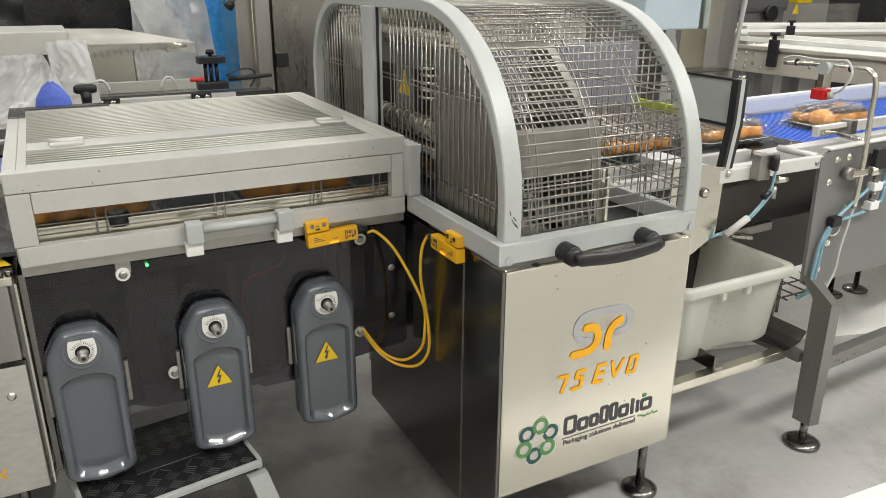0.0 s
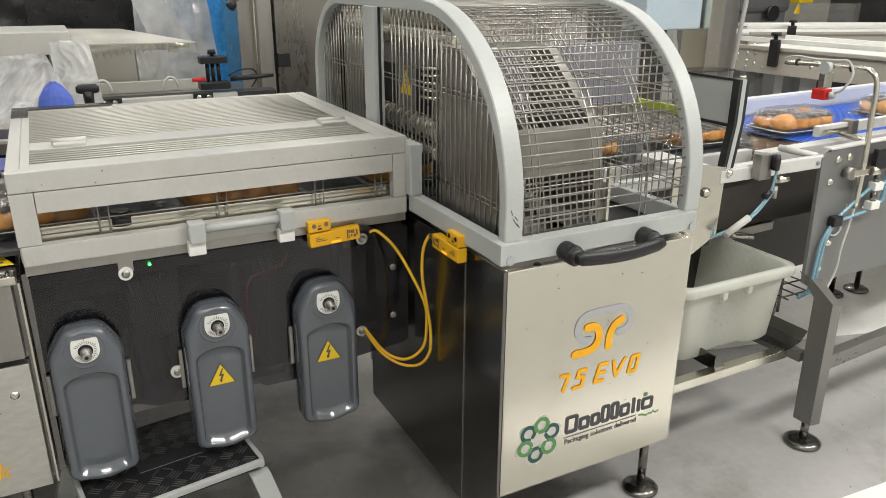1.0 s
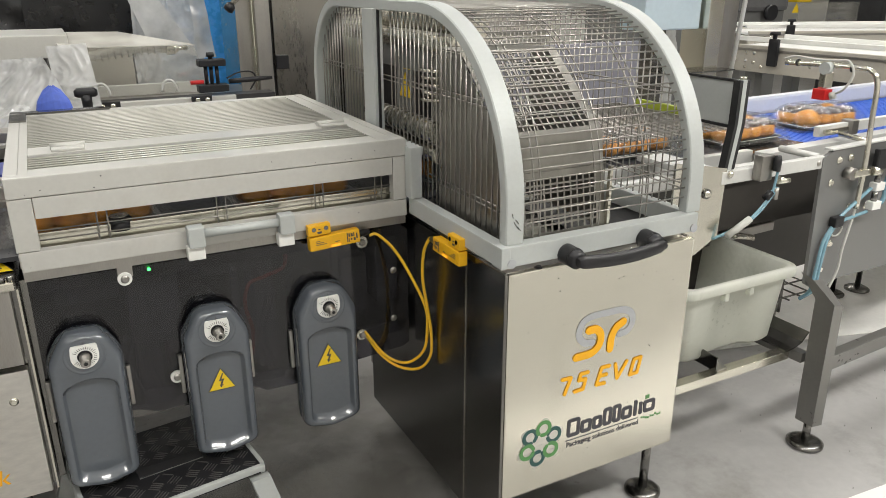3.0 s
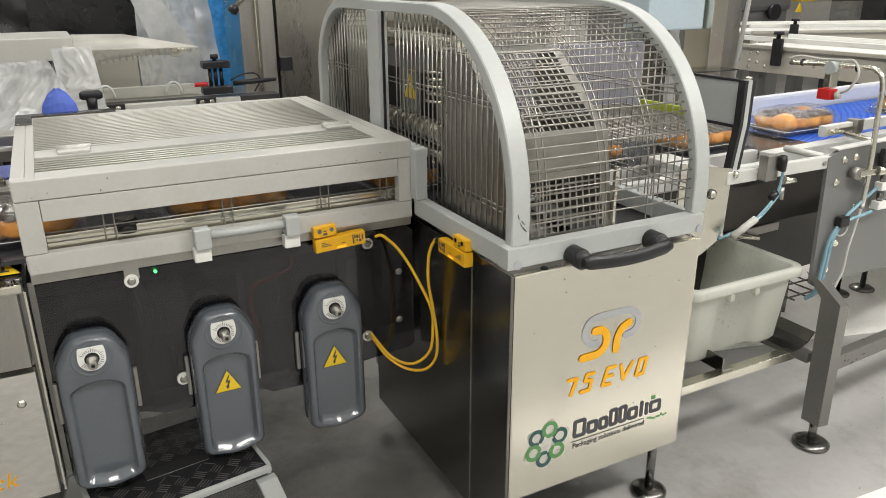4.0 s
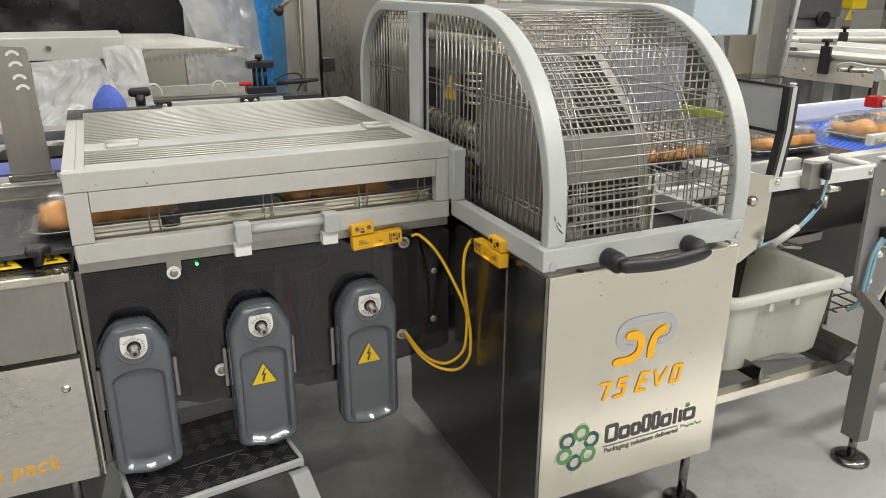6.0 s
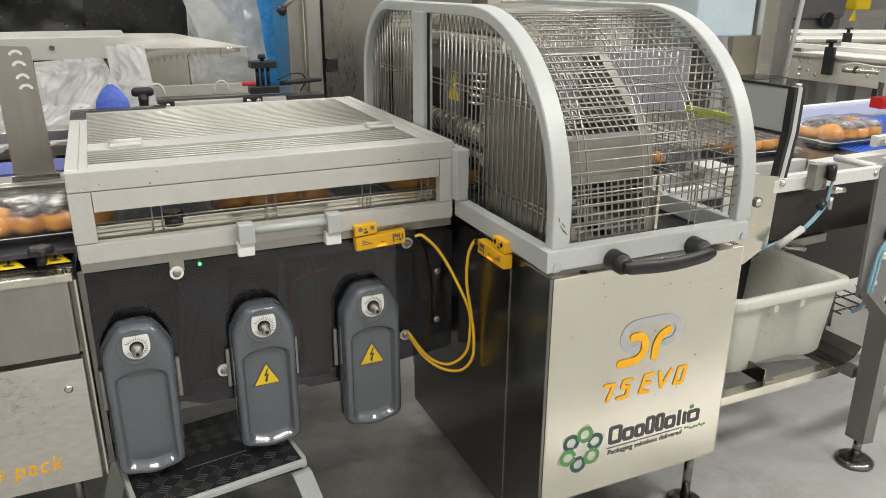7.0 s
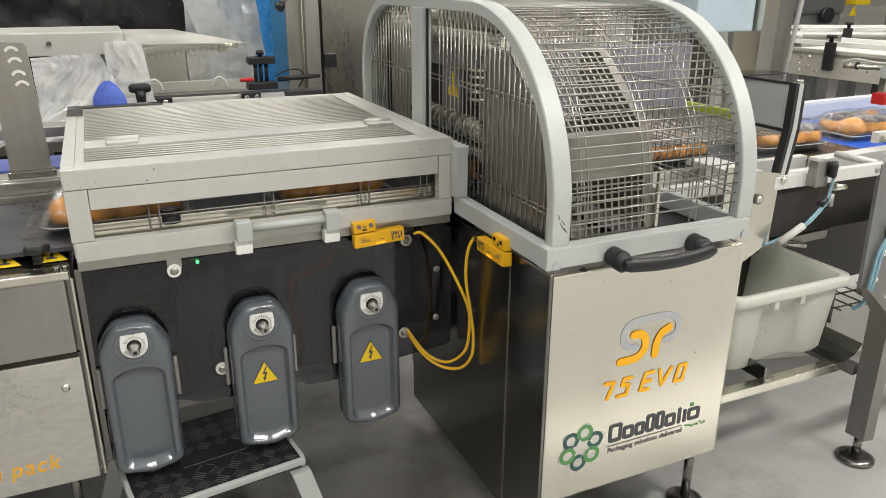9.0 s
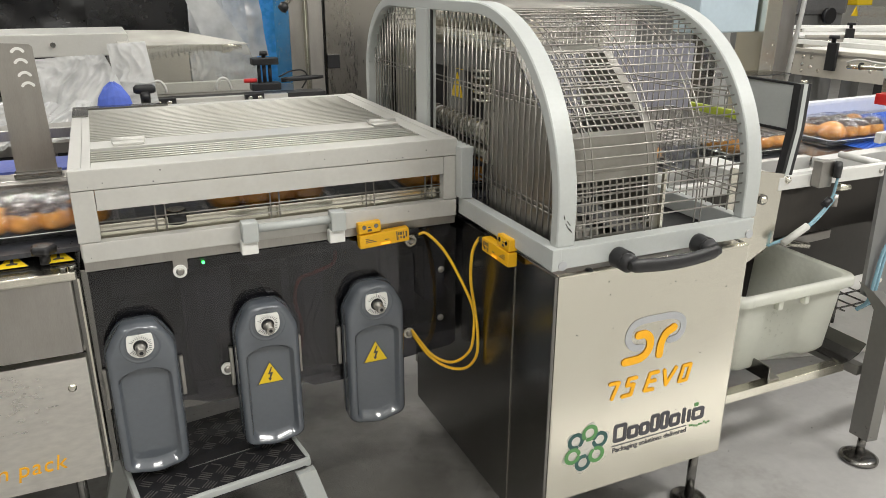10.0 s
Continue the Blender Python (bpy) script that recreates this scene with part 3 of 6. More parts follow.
for x in (0.006, 0.575):
    bolt(hood, (x, -0.012, 0.888 if x < 0.1 else 0.890), (0, -1, 0), 0.007, 0.004, STEEL_DULL, "screw")
    part("screw_ring", T([(x, -0.0145, 0.889), (x, -0.0165, 0.889)], 0.0115, 16), PRINT_GREY, hood)
for x in (0.162, 0.405):
    bm = bmesh.new()
    tube(bm, [(x, -0.012, 0.888), (x, -0.02, 0.888), (x, -0.046, 0.888), (x, -0.062, 0.885), (x, -0.068, 0.884)], [0.0255, 0.0255, 0.0245, 0.023, 0.015], 16)
    part("handle_stand", bm, BLACK, hood, "black plastic handle stand")
    for yy in (-0.043, -0.049):
        part("handle_groove", T([(x, yy, 0.888), (x, yy - 0.0018, 0.888)], 0.0253, 16), RUBBER, hood)
bm = bmesh.new()
loops = []
for k in range(17):
    u = k / 16
    x = 0.150 + 0.268 * u
    z = 0.887 - 0.006 * math.sin(math.pi * u)
    hh = 0.0175 if 0 < k < 16 else 0.011
    yb = -0.050 - 0.010 * math.sin(math.pi * u)
    loops.append([(x, yb - 0.024 + 0.011 * math.cos(a), z + hh * math.sin(a)) for a in (2 * math.pi * j / 12 for j in range(12))])
loft(bm, loops, smooth=True)
part("handle_bar", bm, BLACK, hood, "black curved plastic grip")

for pts in ([(0.018, 0.985), (0.024, 0.975), (0.031, 0.966)], [(0.022, 0.990), (0.030, 0.980)], [(0.012, 1.005), (0.015, 0.995)], [(0.028, 0.972), (0.036, 0.962)]):
    bm = bmesh.new()
    stroke(bm, pts, 0.0022, -0.0006, 0.001)
    part("scuff", bm, STEEL_DARK, hood)
# wires: cross wires over the crown, pairs of hoop wires, and upright wires in the two ends
def arc_walk(prof, step):
    out, left = [], 0.0
    for a, b in zip(prof, prof[1:]):
        d = math.dist(a, b)
        while left <= d:
            u = left / d
            out.append((a[0] + (b[0] - a[0]) * u, a[1] + (b[1] - a[1]) * u))
            left += step
        left -= d
    return out

WIRE_R = 0.0022
cross = mesh_of(T([(0.040, 0, 0), (0.563, 0, 0)], WIRE_R, 6), "cross_wire")
cross.materials.append(WIRE)
for y, z in arc_walk(hood_profile(0.016)[1:-2], 0.0252):
    w = new("cross_wire", cross)
    w.parent, w.location = hood, (-0.3, y - 0.66, z - CAB_T)
for x in (0.085, 0.104, 0.262, 0.281, 0.415, 0.434):
    part("hoop_wire", T([(x, y, z) for y, z in hood_profile(0.020, 16)], WIRE_R, 6), WIRE, hood)
for k in range(48):
    y = 0.052 + 0.0262 * k
    for x in (0.021, 0.581):
        top = hood_z(y, 0.026)
        low = 0.925 if (y < 0.49 or x > 0.3) else 1.06
        if top > low + 0.03 and not (x < 0.3 and 0.705 < y < 0.82):
            part("upright_wire", T([(x, y, low), (x, y, top)], WIRE_R, 6), WIRE, hood)
for x in (0.026, 0.576):
    for z in (0.985, 0.998, 1.225, 1.238):
        y0, y1 = 0.02 + (0.02 if z > 1.1 else 0.01), 1.29
        if z > 1.1:
            y0 = 0.45 - math.sqrt(0.424 ** 2 - (z - 1.005) ** 2)
        if x < 0.3 and z < 1.1:
            y1 = 0.455
        part("stay_wire", T([(x, y0, z), (x, y1, z)], WIRE_R, 6), WIRE, hood)

# ---- perforated cover inside the hood ----
cover = thing("perforated_cover", (0.18, 0.3, CAB_T), "bent stainless cover with square perforations inside the guard", "machine cover")
def perforated(x0, x1, p0, p1, pitch, hole, t):
    """A sheet from line p0 to p1 (y, z) with rows of square holes and real thickness."""
    bm = bmesh.new()
    n = int((x1 - x0 - 0.046) / pitch)
    ln = math.dist(p0, p1)
    m = int((ln - 0.012) / pitch)
    us = [x0]
    s = x0 + (x1 - x0 - n * pitch) / 2
    for i in range(n):
        us += [s + i * pitch + (pitch - hole) / 2, s + i * pitch + (pitch + hole) / 2]
    us.append(x1)
    vs = [0.0]
    s = (ln - m * pitch) / 2
    for j in range(m):
        vs += [s + j * pitch + (pitch - hole) / 2, s + j * pitch + (pitch + hole) / 2]
    vs.append(ln)
    dy, dz = (p1[0] - p0[0]) / ln, (p1[1] - p0[1]) / ln
    grid = {}
    for k, tt in enumerate((0.0, t)):
        for i, u in enumerate(us):
            for j, v in enumerate(vs):
                grid[i, j, k] = bm.verts.new((u, p0[0] + dy * v + dz * tt, p0[1] + dz * v - dy * tt))
    for i in range(len(us) - 1):
        for j in range(len(vs) - 1):
            if i % 2 == 1 and j % 2 == 1:
                for a, b in (((i, j), (i + 1, j)), ((i + 1, j), (i + 1, j + 1)), ((i + 1, j + 1), (i, j + 1)), ((i, j + 1), (i, j))):
                    bm.faces.new((grid[(*a, 0)], grid[(*b, 0)], grid[(*b, 1)], grid[(*a, 1)]))
            else:
                for k in (0, 1):
                    bm.faces.new((grid[i, j, k], grid[i + 1, j, k], grid[i + 1, j + 1, k], grid[i, j + 1, k]))
    return bm

HX0, HX1 = 0.034, 0.318
part("sloped_sheet", perforated(HX0, HX1, (0.078, 1.162), (0.290, 1.340), 0.0196, 0.0146, 0.002), COVER_STEEL, cover, "sloped sheet with rows of square holes")
part("front_sheet", perforated(HX0, HX1, (0.036, 0.915), (0.062, 1.076), 0.0196, 0.0146, 0.002), COVER_STEEL, cover, "upright sheet with rows of square holes")
bm = bmesh.new()
prism(bm, [(0.062, 1.077), (0.066, 1.077), (0.086, 1.154), (0.080, 1.161), (0.076, 1.161)], "x", HX0, HX1)
part("bend_strip", bm, COVER_STEEL, cover)
part("crown_sheet", B((HX0, HX1, 0.291, 0.41, 1.337, 1.341), bevel=0.0008), COVER_STEEL, cover)
bm = bmesh.new()
prism(bm, [(0.038, 0.915), (0.40, 0.915), (0.40, 1.336), (0.290, 1.336), (0.084, 1.156), (0.066, 1.076)], "x", HX0 - 0.003, HX0 - 0.0005)
part("side_sheet", bm, COVER_STEEL, cover, "plain side sheet with a sloped edge")
bm = bmesh.new()
prism(bm, [(0.04, 0.915), (0.40, 0.915), (0.40, 1.336), (0.290, 1.336), (0.084, 1.156), (0.066, 1.076)], "x", HX1 + 0.0005, HX1 + 0.003)
part("side_sheet", bm, STEEL_DULL, cover)
part("front_edge", B((HX1 - 0.002, HX1 + 0.006, 0.030, 0.040, 0.90, 1.076)), STEEL, cover)

# ---- film rollers and gear behind the cover ----
gear = thing("sealing_gear", (0.2, 0.8, CAB_T), "steel rollers and dark drive gear of a film sealing unit", "machinery")
for x, z, r, y0, y1 in ((0.17, 1.385, 0.026, 0.42, 1.22), (0.10, 1.338, 0.024, 0.42, 1.24), (0.085, 1.095, 0.032, 0.50, 0.99), (0.085, 1.030, 0.022, 0.50, 0.98), (0.22, 1.30, 0.03, 0.55, 1.22)):
    part("roller", T([(x, y0, z), (x, y0 + 0.002, z), (x, y1, z)], r, 18), STEEL, gear, "bright steel roller")
for k in range(9):
    part("roller_band", T([(0.085, 0.53 + 0.05 * k, 1.095), (0.085, 0.545 + 0.05 * k, 1.095)], 0.0335, 18), STEEL_DULL, gear)
# near-black colour carries the dimness inside the hood
part("gear_housing", B((0.190, 0.30, 0.70, 1.20, 0.96, 1.26), bevel=0.006), DARK_IN, gear, "gear housing coloured dark for the hood's dim interior")
part("roller_cheek", B((0.10, 0.125, 0.60, 0.98, 1.25, 1.315), bevel=0.004), GREY_FRAME, gear)
part("label_plate", B((0.1037, 0.110, 0.715, 0.83, 1.10, 1.31), bevel=0.002), GREY_FRAME, gear)
for k in range(5):
    part("drive_disc", T([(0.13, 0.60, 1.175 + 0.021 * k), (0.13, 0.60, 1.183 + 0.021 * k)], 0.052 - 0.004 * (k % 2), 20), STEEL, gear, "bright steel drive disc")
part("disc_shaft", T([(0.13, 0.60, 0.90), (0.13, 0.60, 1.30)], 0.014, 12), STEEL_DULL, gear)
part("motor", T([(0.15, 0.47, 0.93), (0.15, 0.47, 1.14), (0.15, 0.47, 1.15)], [0.05, 0.05, 0.04], 20), BLACK, gear, "black motor body")
part("gear_frame", B((0.03, 0.055, 1.16, 1.25, 0.90, 1.40), bevel=0.004), STEEL_DARK, gear)
part("gear_frame", B((0.36, 0.40, 0.98, 1.04, 0.90, 1.35), bevel=0.004), STEEL_DULL, gear)
for x0, z0, s in ((0.1035, 1.165, 0.075), (0.1035, 1.25, 0.05)):
    bm = bmesh.new()
    prism(bm, [(0.72, z0), (0.72 + s * 1.1, z0), (0.72 + s * 0.55, z0 + s)], "x", x0 - 0.003, x0)
    part("warning_label", bm, SIGN_YELLOW, gear, "yellow warning triangle")
for i in range(3):
    part("bracket", B((0.16, 0.30, 0.63, 0.69, 1.02 + 0.045 * i, 1.045 + 0.045 * i), bevel=0.003), STEEL if i % 2 else MID_IN, gear)
part("back_sheet", B((0.035, 0.56, 1.268, 1.274, 0.92, 1.42)), BEIGE, gear, "beige back sheet")
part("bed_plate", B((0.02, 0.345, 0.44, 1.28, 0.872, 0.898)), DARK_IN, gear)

# ---- grey guarded box over the infeed belt ----
BX0, BX1, BY0, BY1, BZ0, BZ1 = -1.002, -0.024, 0.492, 1.436, 0.872, 1.095
gbox = thing("guard_box", (-0.51, 0.96, BZ0), "ivory aluminium guard box with slatted lid and long front slot", "guard")
part("front_top_rail", B((BX0, BX1, BY0, BY0 + 0.03, 1.047, BZ1), bevel=0.003), ALU_BOX, gbox)
part("front_beam", B((BX0 + 0.051, BX1 - 0.042, BY0 + 0.001, BY0 + 0.03, 0.996, 1.0455), bevel=0.0015), ALU_BOX, gbox)
part("front_stile", B((BX0, BX0 + 0.0495, BY0 + 0.0005, BY0 + 0.03, 0.9215, 1.0455), bevel=0.0015), ALU_BOX, gbox)
part("front_stile", B((BX1 - 0.0405, BX1, BY0 + 0.0005, BY0 + 0.03, 0.9215, 1.0455), bevel=0.0015), ALU_BOX, gbox)
part("front_bottom_rail", B((BX0 + 0.004, BX1, BY0, BY0 + 0.03, BZ0, 0.920), bevel=0.003), ALU_BOX, gbox)
part("side_rail", B((BX0, BX0 + 0.03, BY0 + 0.031, BY1, 1.047, BZ1), bevel=0.003), ALU_BOX, gbox)
part("side_rail", B((BX0, BX0 + 0.03, BY0 + 0.031, BY1, 0.872, 0.905), bevel=0.003), ALU_BOX, gbox)
part("rear_rail", B((BX0, BX1, BY1 - 0.03, BY1, 0.872, 1.046), bevel=0.003), ALU_BOX, gbox)
part("rear_top_rail", B((BX0 + 0.031, BX1 - 0.03, BY1 - 0.045, BY1, 1.047, BZ1 - 0.001), bevel=0.003), ALU_BOX, gbox)
part("side_rail", B((BX1 - 0.03, BX1, BY0 + 0.031, BY1, 1.047, BZ1), bevel=0.003), ALU_BOX, gbox)
part("corner_plate", B((BX0 + 0.001, BX0 + 0.30, BY1 - 0.040, BY1 + 0.002, BZ1 + 0.0003, BZ1 + 0.006), bevel=0.001), STEEL_DARK, gbox, "dark steel corner plate")
part("corner_plate", B((BX0 + 0.001, BX0 + 0.048, BY1 - 0.18, BY1 - 0.041, BZ1 + 0.0003, BZ1 + 0.005), bevel=0.001), STEEL_DARK, gbox)
part("lid_border", B((BX0 + 0.0305, BX0 + 0.050, BY0 + 0.031, BY1 - 0.046, 1.070, BZ1 - 0.001)), ALU_BOX, gbox)
part("lid_border", B((BX1 - 0.075, BX1 - 0.0305, BY0 + 0.031, BY1 - 0.046, 1.070, BZ1 - 0.001)), ALU_BOX, gbox)
part("lid_front", B((BX0 + 0.0505, BX1 - 0.0755, BY0 + 0.0305, BY0 + 0.080, 1.072, BZ1 - 0.001), bevel=0.001), ALU_BOX, gbox)
part("lid_middle", B((BX0 + 0.0505, BX1 - 0.0755, 0.733, 0.828, 1.072, BZ1 + 0.001), bevel=0.002), ALU_BOX, gbox)
bm = bmesh.new()
loft(bm, [[(x, 0.0075 * math.cos(a), BZ1 - 0.005 + 0.0022 * math.sin(a)) for a in (2 * math.pi * k / 10 for k in range(10))] for x in (BX0 + 0.048, BX1 - 0.073)], smooth=True)
rod = mesh_of(bm, "lid_rod")
rod.materials.append(SLAT)
for y in [0.583 + 0.0255 * k for k in range(6)] + [0.842 + 0.0258 * k for k in range(22)]:
    w = new("lid_rod", rod)
    w.parent, w.location = gbox, (0.51, y - 0.96, -BZ0)
pane = part("lid_pane", B((BX0 + 0.05, BX1 - 0.0755, BY0 + 0.08, BY1 - 0.05, 1.072, 1.075)), LID_PANE, gbox, "tinted clear pane below the rods")
pane.visible_shadow = False
for hx, hy in ((-0.855, 0.780), (-0.142, 0.770)):
    hinge = part("hinge", B((hx - 0.042, hx + 0.036, hy - 0.040, hy - 0.006, BZ1 + 0.0012, BZ1 + 0.008), bevel=0.002), ALU_BOX, gbox, "pale aluminium hinge")
    part("hinge_pin", T([(hx - 0.044, hy, BZ1 + 0.008), (hx + 0.039, hy, BZ1 + 0.008)], 0.0085, 12), ALU_BOX, hinge)
    part("hinge_leaf", B((hx - 0.04, hx + 0.036, hy + 0.009, hy + 0.036, BZ1 + 0.0012, BZ1 + 0.008), bevel=0.002), ALU_BOX, hinge)
for z in (0.938, 0.962):
    part("slot_wire", T([(BX0 + 0.045, BY0 + 0.024, z), (BX1 - 0.036, BY0 + 0.024, z)], 0.002, 6), WIRE, gbox)
for x in (-0.825, -0.802, -0.545, -0.522, -0.285, -0.262, -0.11, -0.09):
    part("slot_wire", T([(x, BY0 + 0.027, 0.915), (x, BY0 + 0.027, 1.0)], 0.002, 6), WIRE, gbox)
part("sill_strip", B((BX0 + 0.004, BX1, BY0 + 0.012, BY0 + 0.03, 0.846, 0.8705)), STEEL_DULL, gbox, "steel strip under the box")
# tie rod with its two pale clamps
part("tie_rod", T([(-0.60, BY0 - 0.022, 0.913), (-0.39, BY0 - 0.022, 0.913)], 0.011, 12), ALU, gbox, "round aluminium pull rod")
for x in (-0.612, -0.383):
    part("clamp", B((x - 0.020, x + 0.020, BY0 - 0.040, BY0 - 0.001, 0.882, 0.935), bevel=0.004), ALU, gbox, "grey clamp")
    part("clamp_block", B((x - 0.024, x + 0.018, BY0 - 0.030, BY0 - 0.0005, 0.848, 0.883), bevel=0.003), WHITE, gbox, "white plastic clamp foot")
for i in range(14):
    x, y = random.uniform(BX0, BX1), BY0
    z = random.choice((random.uniform(1.05, 1.09), random.uniform(0.88, 0.915)))
    part("speck", T([(x, y - 0.0006, z), (x, y + 0.001, z)], random.uniform(0.0008, 0.002), 6), PRINT_DARK, gbox)

# ---- infeed drive: smoked cover, three grey gear covers ----
drive = thing("infeed_drive", (-0.5, 0.7, 0.35), "dark drive unit behind a smoked acrylic panel", "machine")
PY = 0.520
bm = bmesh.new()
prism(bm, [(-0.995, 0.838), (-0.03, 0.834), (-0.012, 0.82), (-0.012, 0.455), (-0.03, 0.445), (-0.215, 0.43), (-0.22, 0.40), (-0.46, 0.405), (-0.50, 0.43), (-0.75, 0.42), (-0.80, 0.44), (-1.0, 0.47)], "y", PY, PY + 0.005)
acr = part("smoked_panel", bm, SMOKED, drive, "smoked see-through acrylic panel")
acr.visible_shadow = False
part("back_frame", B((-1.0, 0.0, 0.70, 0.73, 0.40, 0.845)), DARK_IN, drive)
for x0, x1, z0, z1, yy in ((-0.985, -0.80, 0.44, 0.60, 0.60), (-0.775, -0.70, 0.425, 0.47, 0.55), (-0.75, -0.66, 0.60, 0.79, 0.56), (-0.525, -0.505, 0.43, 0.79, 0.55), (-0.50, -0.40, 0.425, 0.45, 0.54), (-0.235, -0.215, 0.44, 0.80, 0.56), (-0.19, -0.05, 0.47, 0.50, 0.58)):
    part("inner_plate", B((x0, x1, yy, yy + 0.012, z0, z1), bevel=0.002), GREY_FRAME, drive)
    bolt(drive, ((x0 + x1) / 2, yy, z1 - 0.012), (0, -1, 0), 0.005, 0.004, STEEL, "inner_screw")
for k in range(10):
    x = random.uniform(-0.97, -0.05)
    part("cable_tag", B((x, x + 0.012, 0.545, 0.549, 0.55 + 0.02 * k, 0.565 + 0.02 * k)), MID_IN, drive)
part("top_beam", B((-1.0, -0.026, 0.535, 0.66, 0.800, 0.844)), STEEL_DARK, drive)
part("bottom_beam", B((-0.99, -0.24, 0.56, 0.70, 0.395, 0.43)), STEEL_DARK, drive)
part("left_edge", B((-1.012, -0.994, 0.524, 0.75, 0.30, 0.846), bevel=0.002), STEEL_DARK, drive)
for x0, x1, z0, z1, m in ((-0.78, -0.72, 0.46, 0.78, GREY_FRAME), (-0.70, -0.66, 0.5, 0.72, STEEL_DULL), (-0.46, -0.40, 0.45, 0.8, MID_IN), (-0.20, -0.12, 0.56, 0.74, MID_IN), (-0.19, -0.05, 0.76, 0.81, MID_IN), (-0.52, -0.47, 0.48, 0.6, STEEL_DULL), (-0.60, -0.40, 0.755, 0.79, MID_IN), (-0.95, -0.80, 0.74, 0.79, MID_IN), (-0.09, -0.02, 0.58, 0.80, MID_IN)):
    part("inner_block", B((x0, x1, 0.58, 0.69, z0, z1), bevel=0.004), m, drive)
for cx in (-0.9025, -0.599, -0.305):
    part("gear_ring", T([(cx, 0.56, 0.66), (cx, 0.66, 0.66)], 0.045, 28), DARK_IN, drive)
for x in (-0.79, -0.755, -0.735, -0.45, -0.43):
    part("inner_cable", T(curve_points([(x, 0.57, 0.80), (x + 0.02, 0.56, 0.68), (x - 0.01, 0.57, 0.56), (x + 0.015, 0.58, 0.44)]), 0.005, 6), MID_IN, drive)
part("red_cable", T(curve_points([(-0.365, 0.565, 0.80), (-0.375, 0.56, 0.755), (-0.43, 0.56, 0.735), (-0.475, 0.56, 0.72), (-0.49, 0.56, 0.66), (-0.475, 0.565, 0.58), (-0.48, 0.57, 0.50)]), 0.0055, 8), RED_CABLE, drive, "red cable behind the panel")
part("green_light", T([(-0.7265, PY - 0.001, 0.824), (-0.7265, PY + 0.012, 0.824)], 0.004, 10), GREEN_LED, drive, "small glowing green indicator")
for x, z in ((-0.785, 0.812), (-0.695, 0.514), (-0.158, 0.806), (-0.168, 0.517)):
    part("washer", T([(x, PY - 0.001, z), (x, PY - 0.010, z)], 0.017, 18), WHITE if x < -0.3 else STEEL, drive, "pale round panel fixing")
    bolt(drive, (x, PY - 0.010, z), (0, -1, 0), 0.007, 0.006, STEEL_DULL, "screw")
part("hang_tab", B((-0.800, -0.765, PY - 0.006, PY - 0.001, 0.815, 0.846), bevel=0.001), STEEL_DULL, drive)
for x, z in ((-0.03, 0.70), (-0.032, 0.545)):
    bolt(drive, (x - 0.03, PY - 0.001, z), (0, -1, 0), 0.007, 0.004, STEEL_DULL, "screw")

def cover_loop(hw, top, bot, y, rb):
    """Outline of a gear cover seen from the front: flat crown, shoulders cut off, square foot with round corners."""
    right = [(0.0, top), (hw * 0.36, top - 0.002), (hw * 0.52, top - 0.008), (hw * 0.68, top - 0.022), (hw * 0.92, top - 0.056), (hw * 0.98, top - 0.068), (hw, top - 0.085), (hw, top - 0.2), (hw, bot + rb)]
    right += [(hw - rb + rb * math.cos(a), bot + rb * 0.25 + rb * 0.75 * (1 - math.sin(a))) for a in (math.pi / 2 * k / 5 for k in range(1, 6))]
    right += [(hw * 0.25, bot + rb * 0.06), (0.0, bot)]
    return [(x, y, z) for x, z in right] + [(-x, y, z) for x, z in right[-2:0:-1]]

def dial_marks(parent, cx, cz, y, r):
    for k in range(26):
        a = radians(-60 + 300 * k / 25)
        s, c = math.sin(a + math.radians(-90)), math.cos(a + math.radians(-90))
        p = Vector((cx + r * c, y, cz + r * s))
        q = Vector((cx + (r + (0.006 if k % 5 else 0.009)) * c, y, cz + (r + (0.006 if k % 5 else 0.009)) * s))
        part("dial_mark", T([p, q], 0.0007, 4), PRINT_DARK, parent)

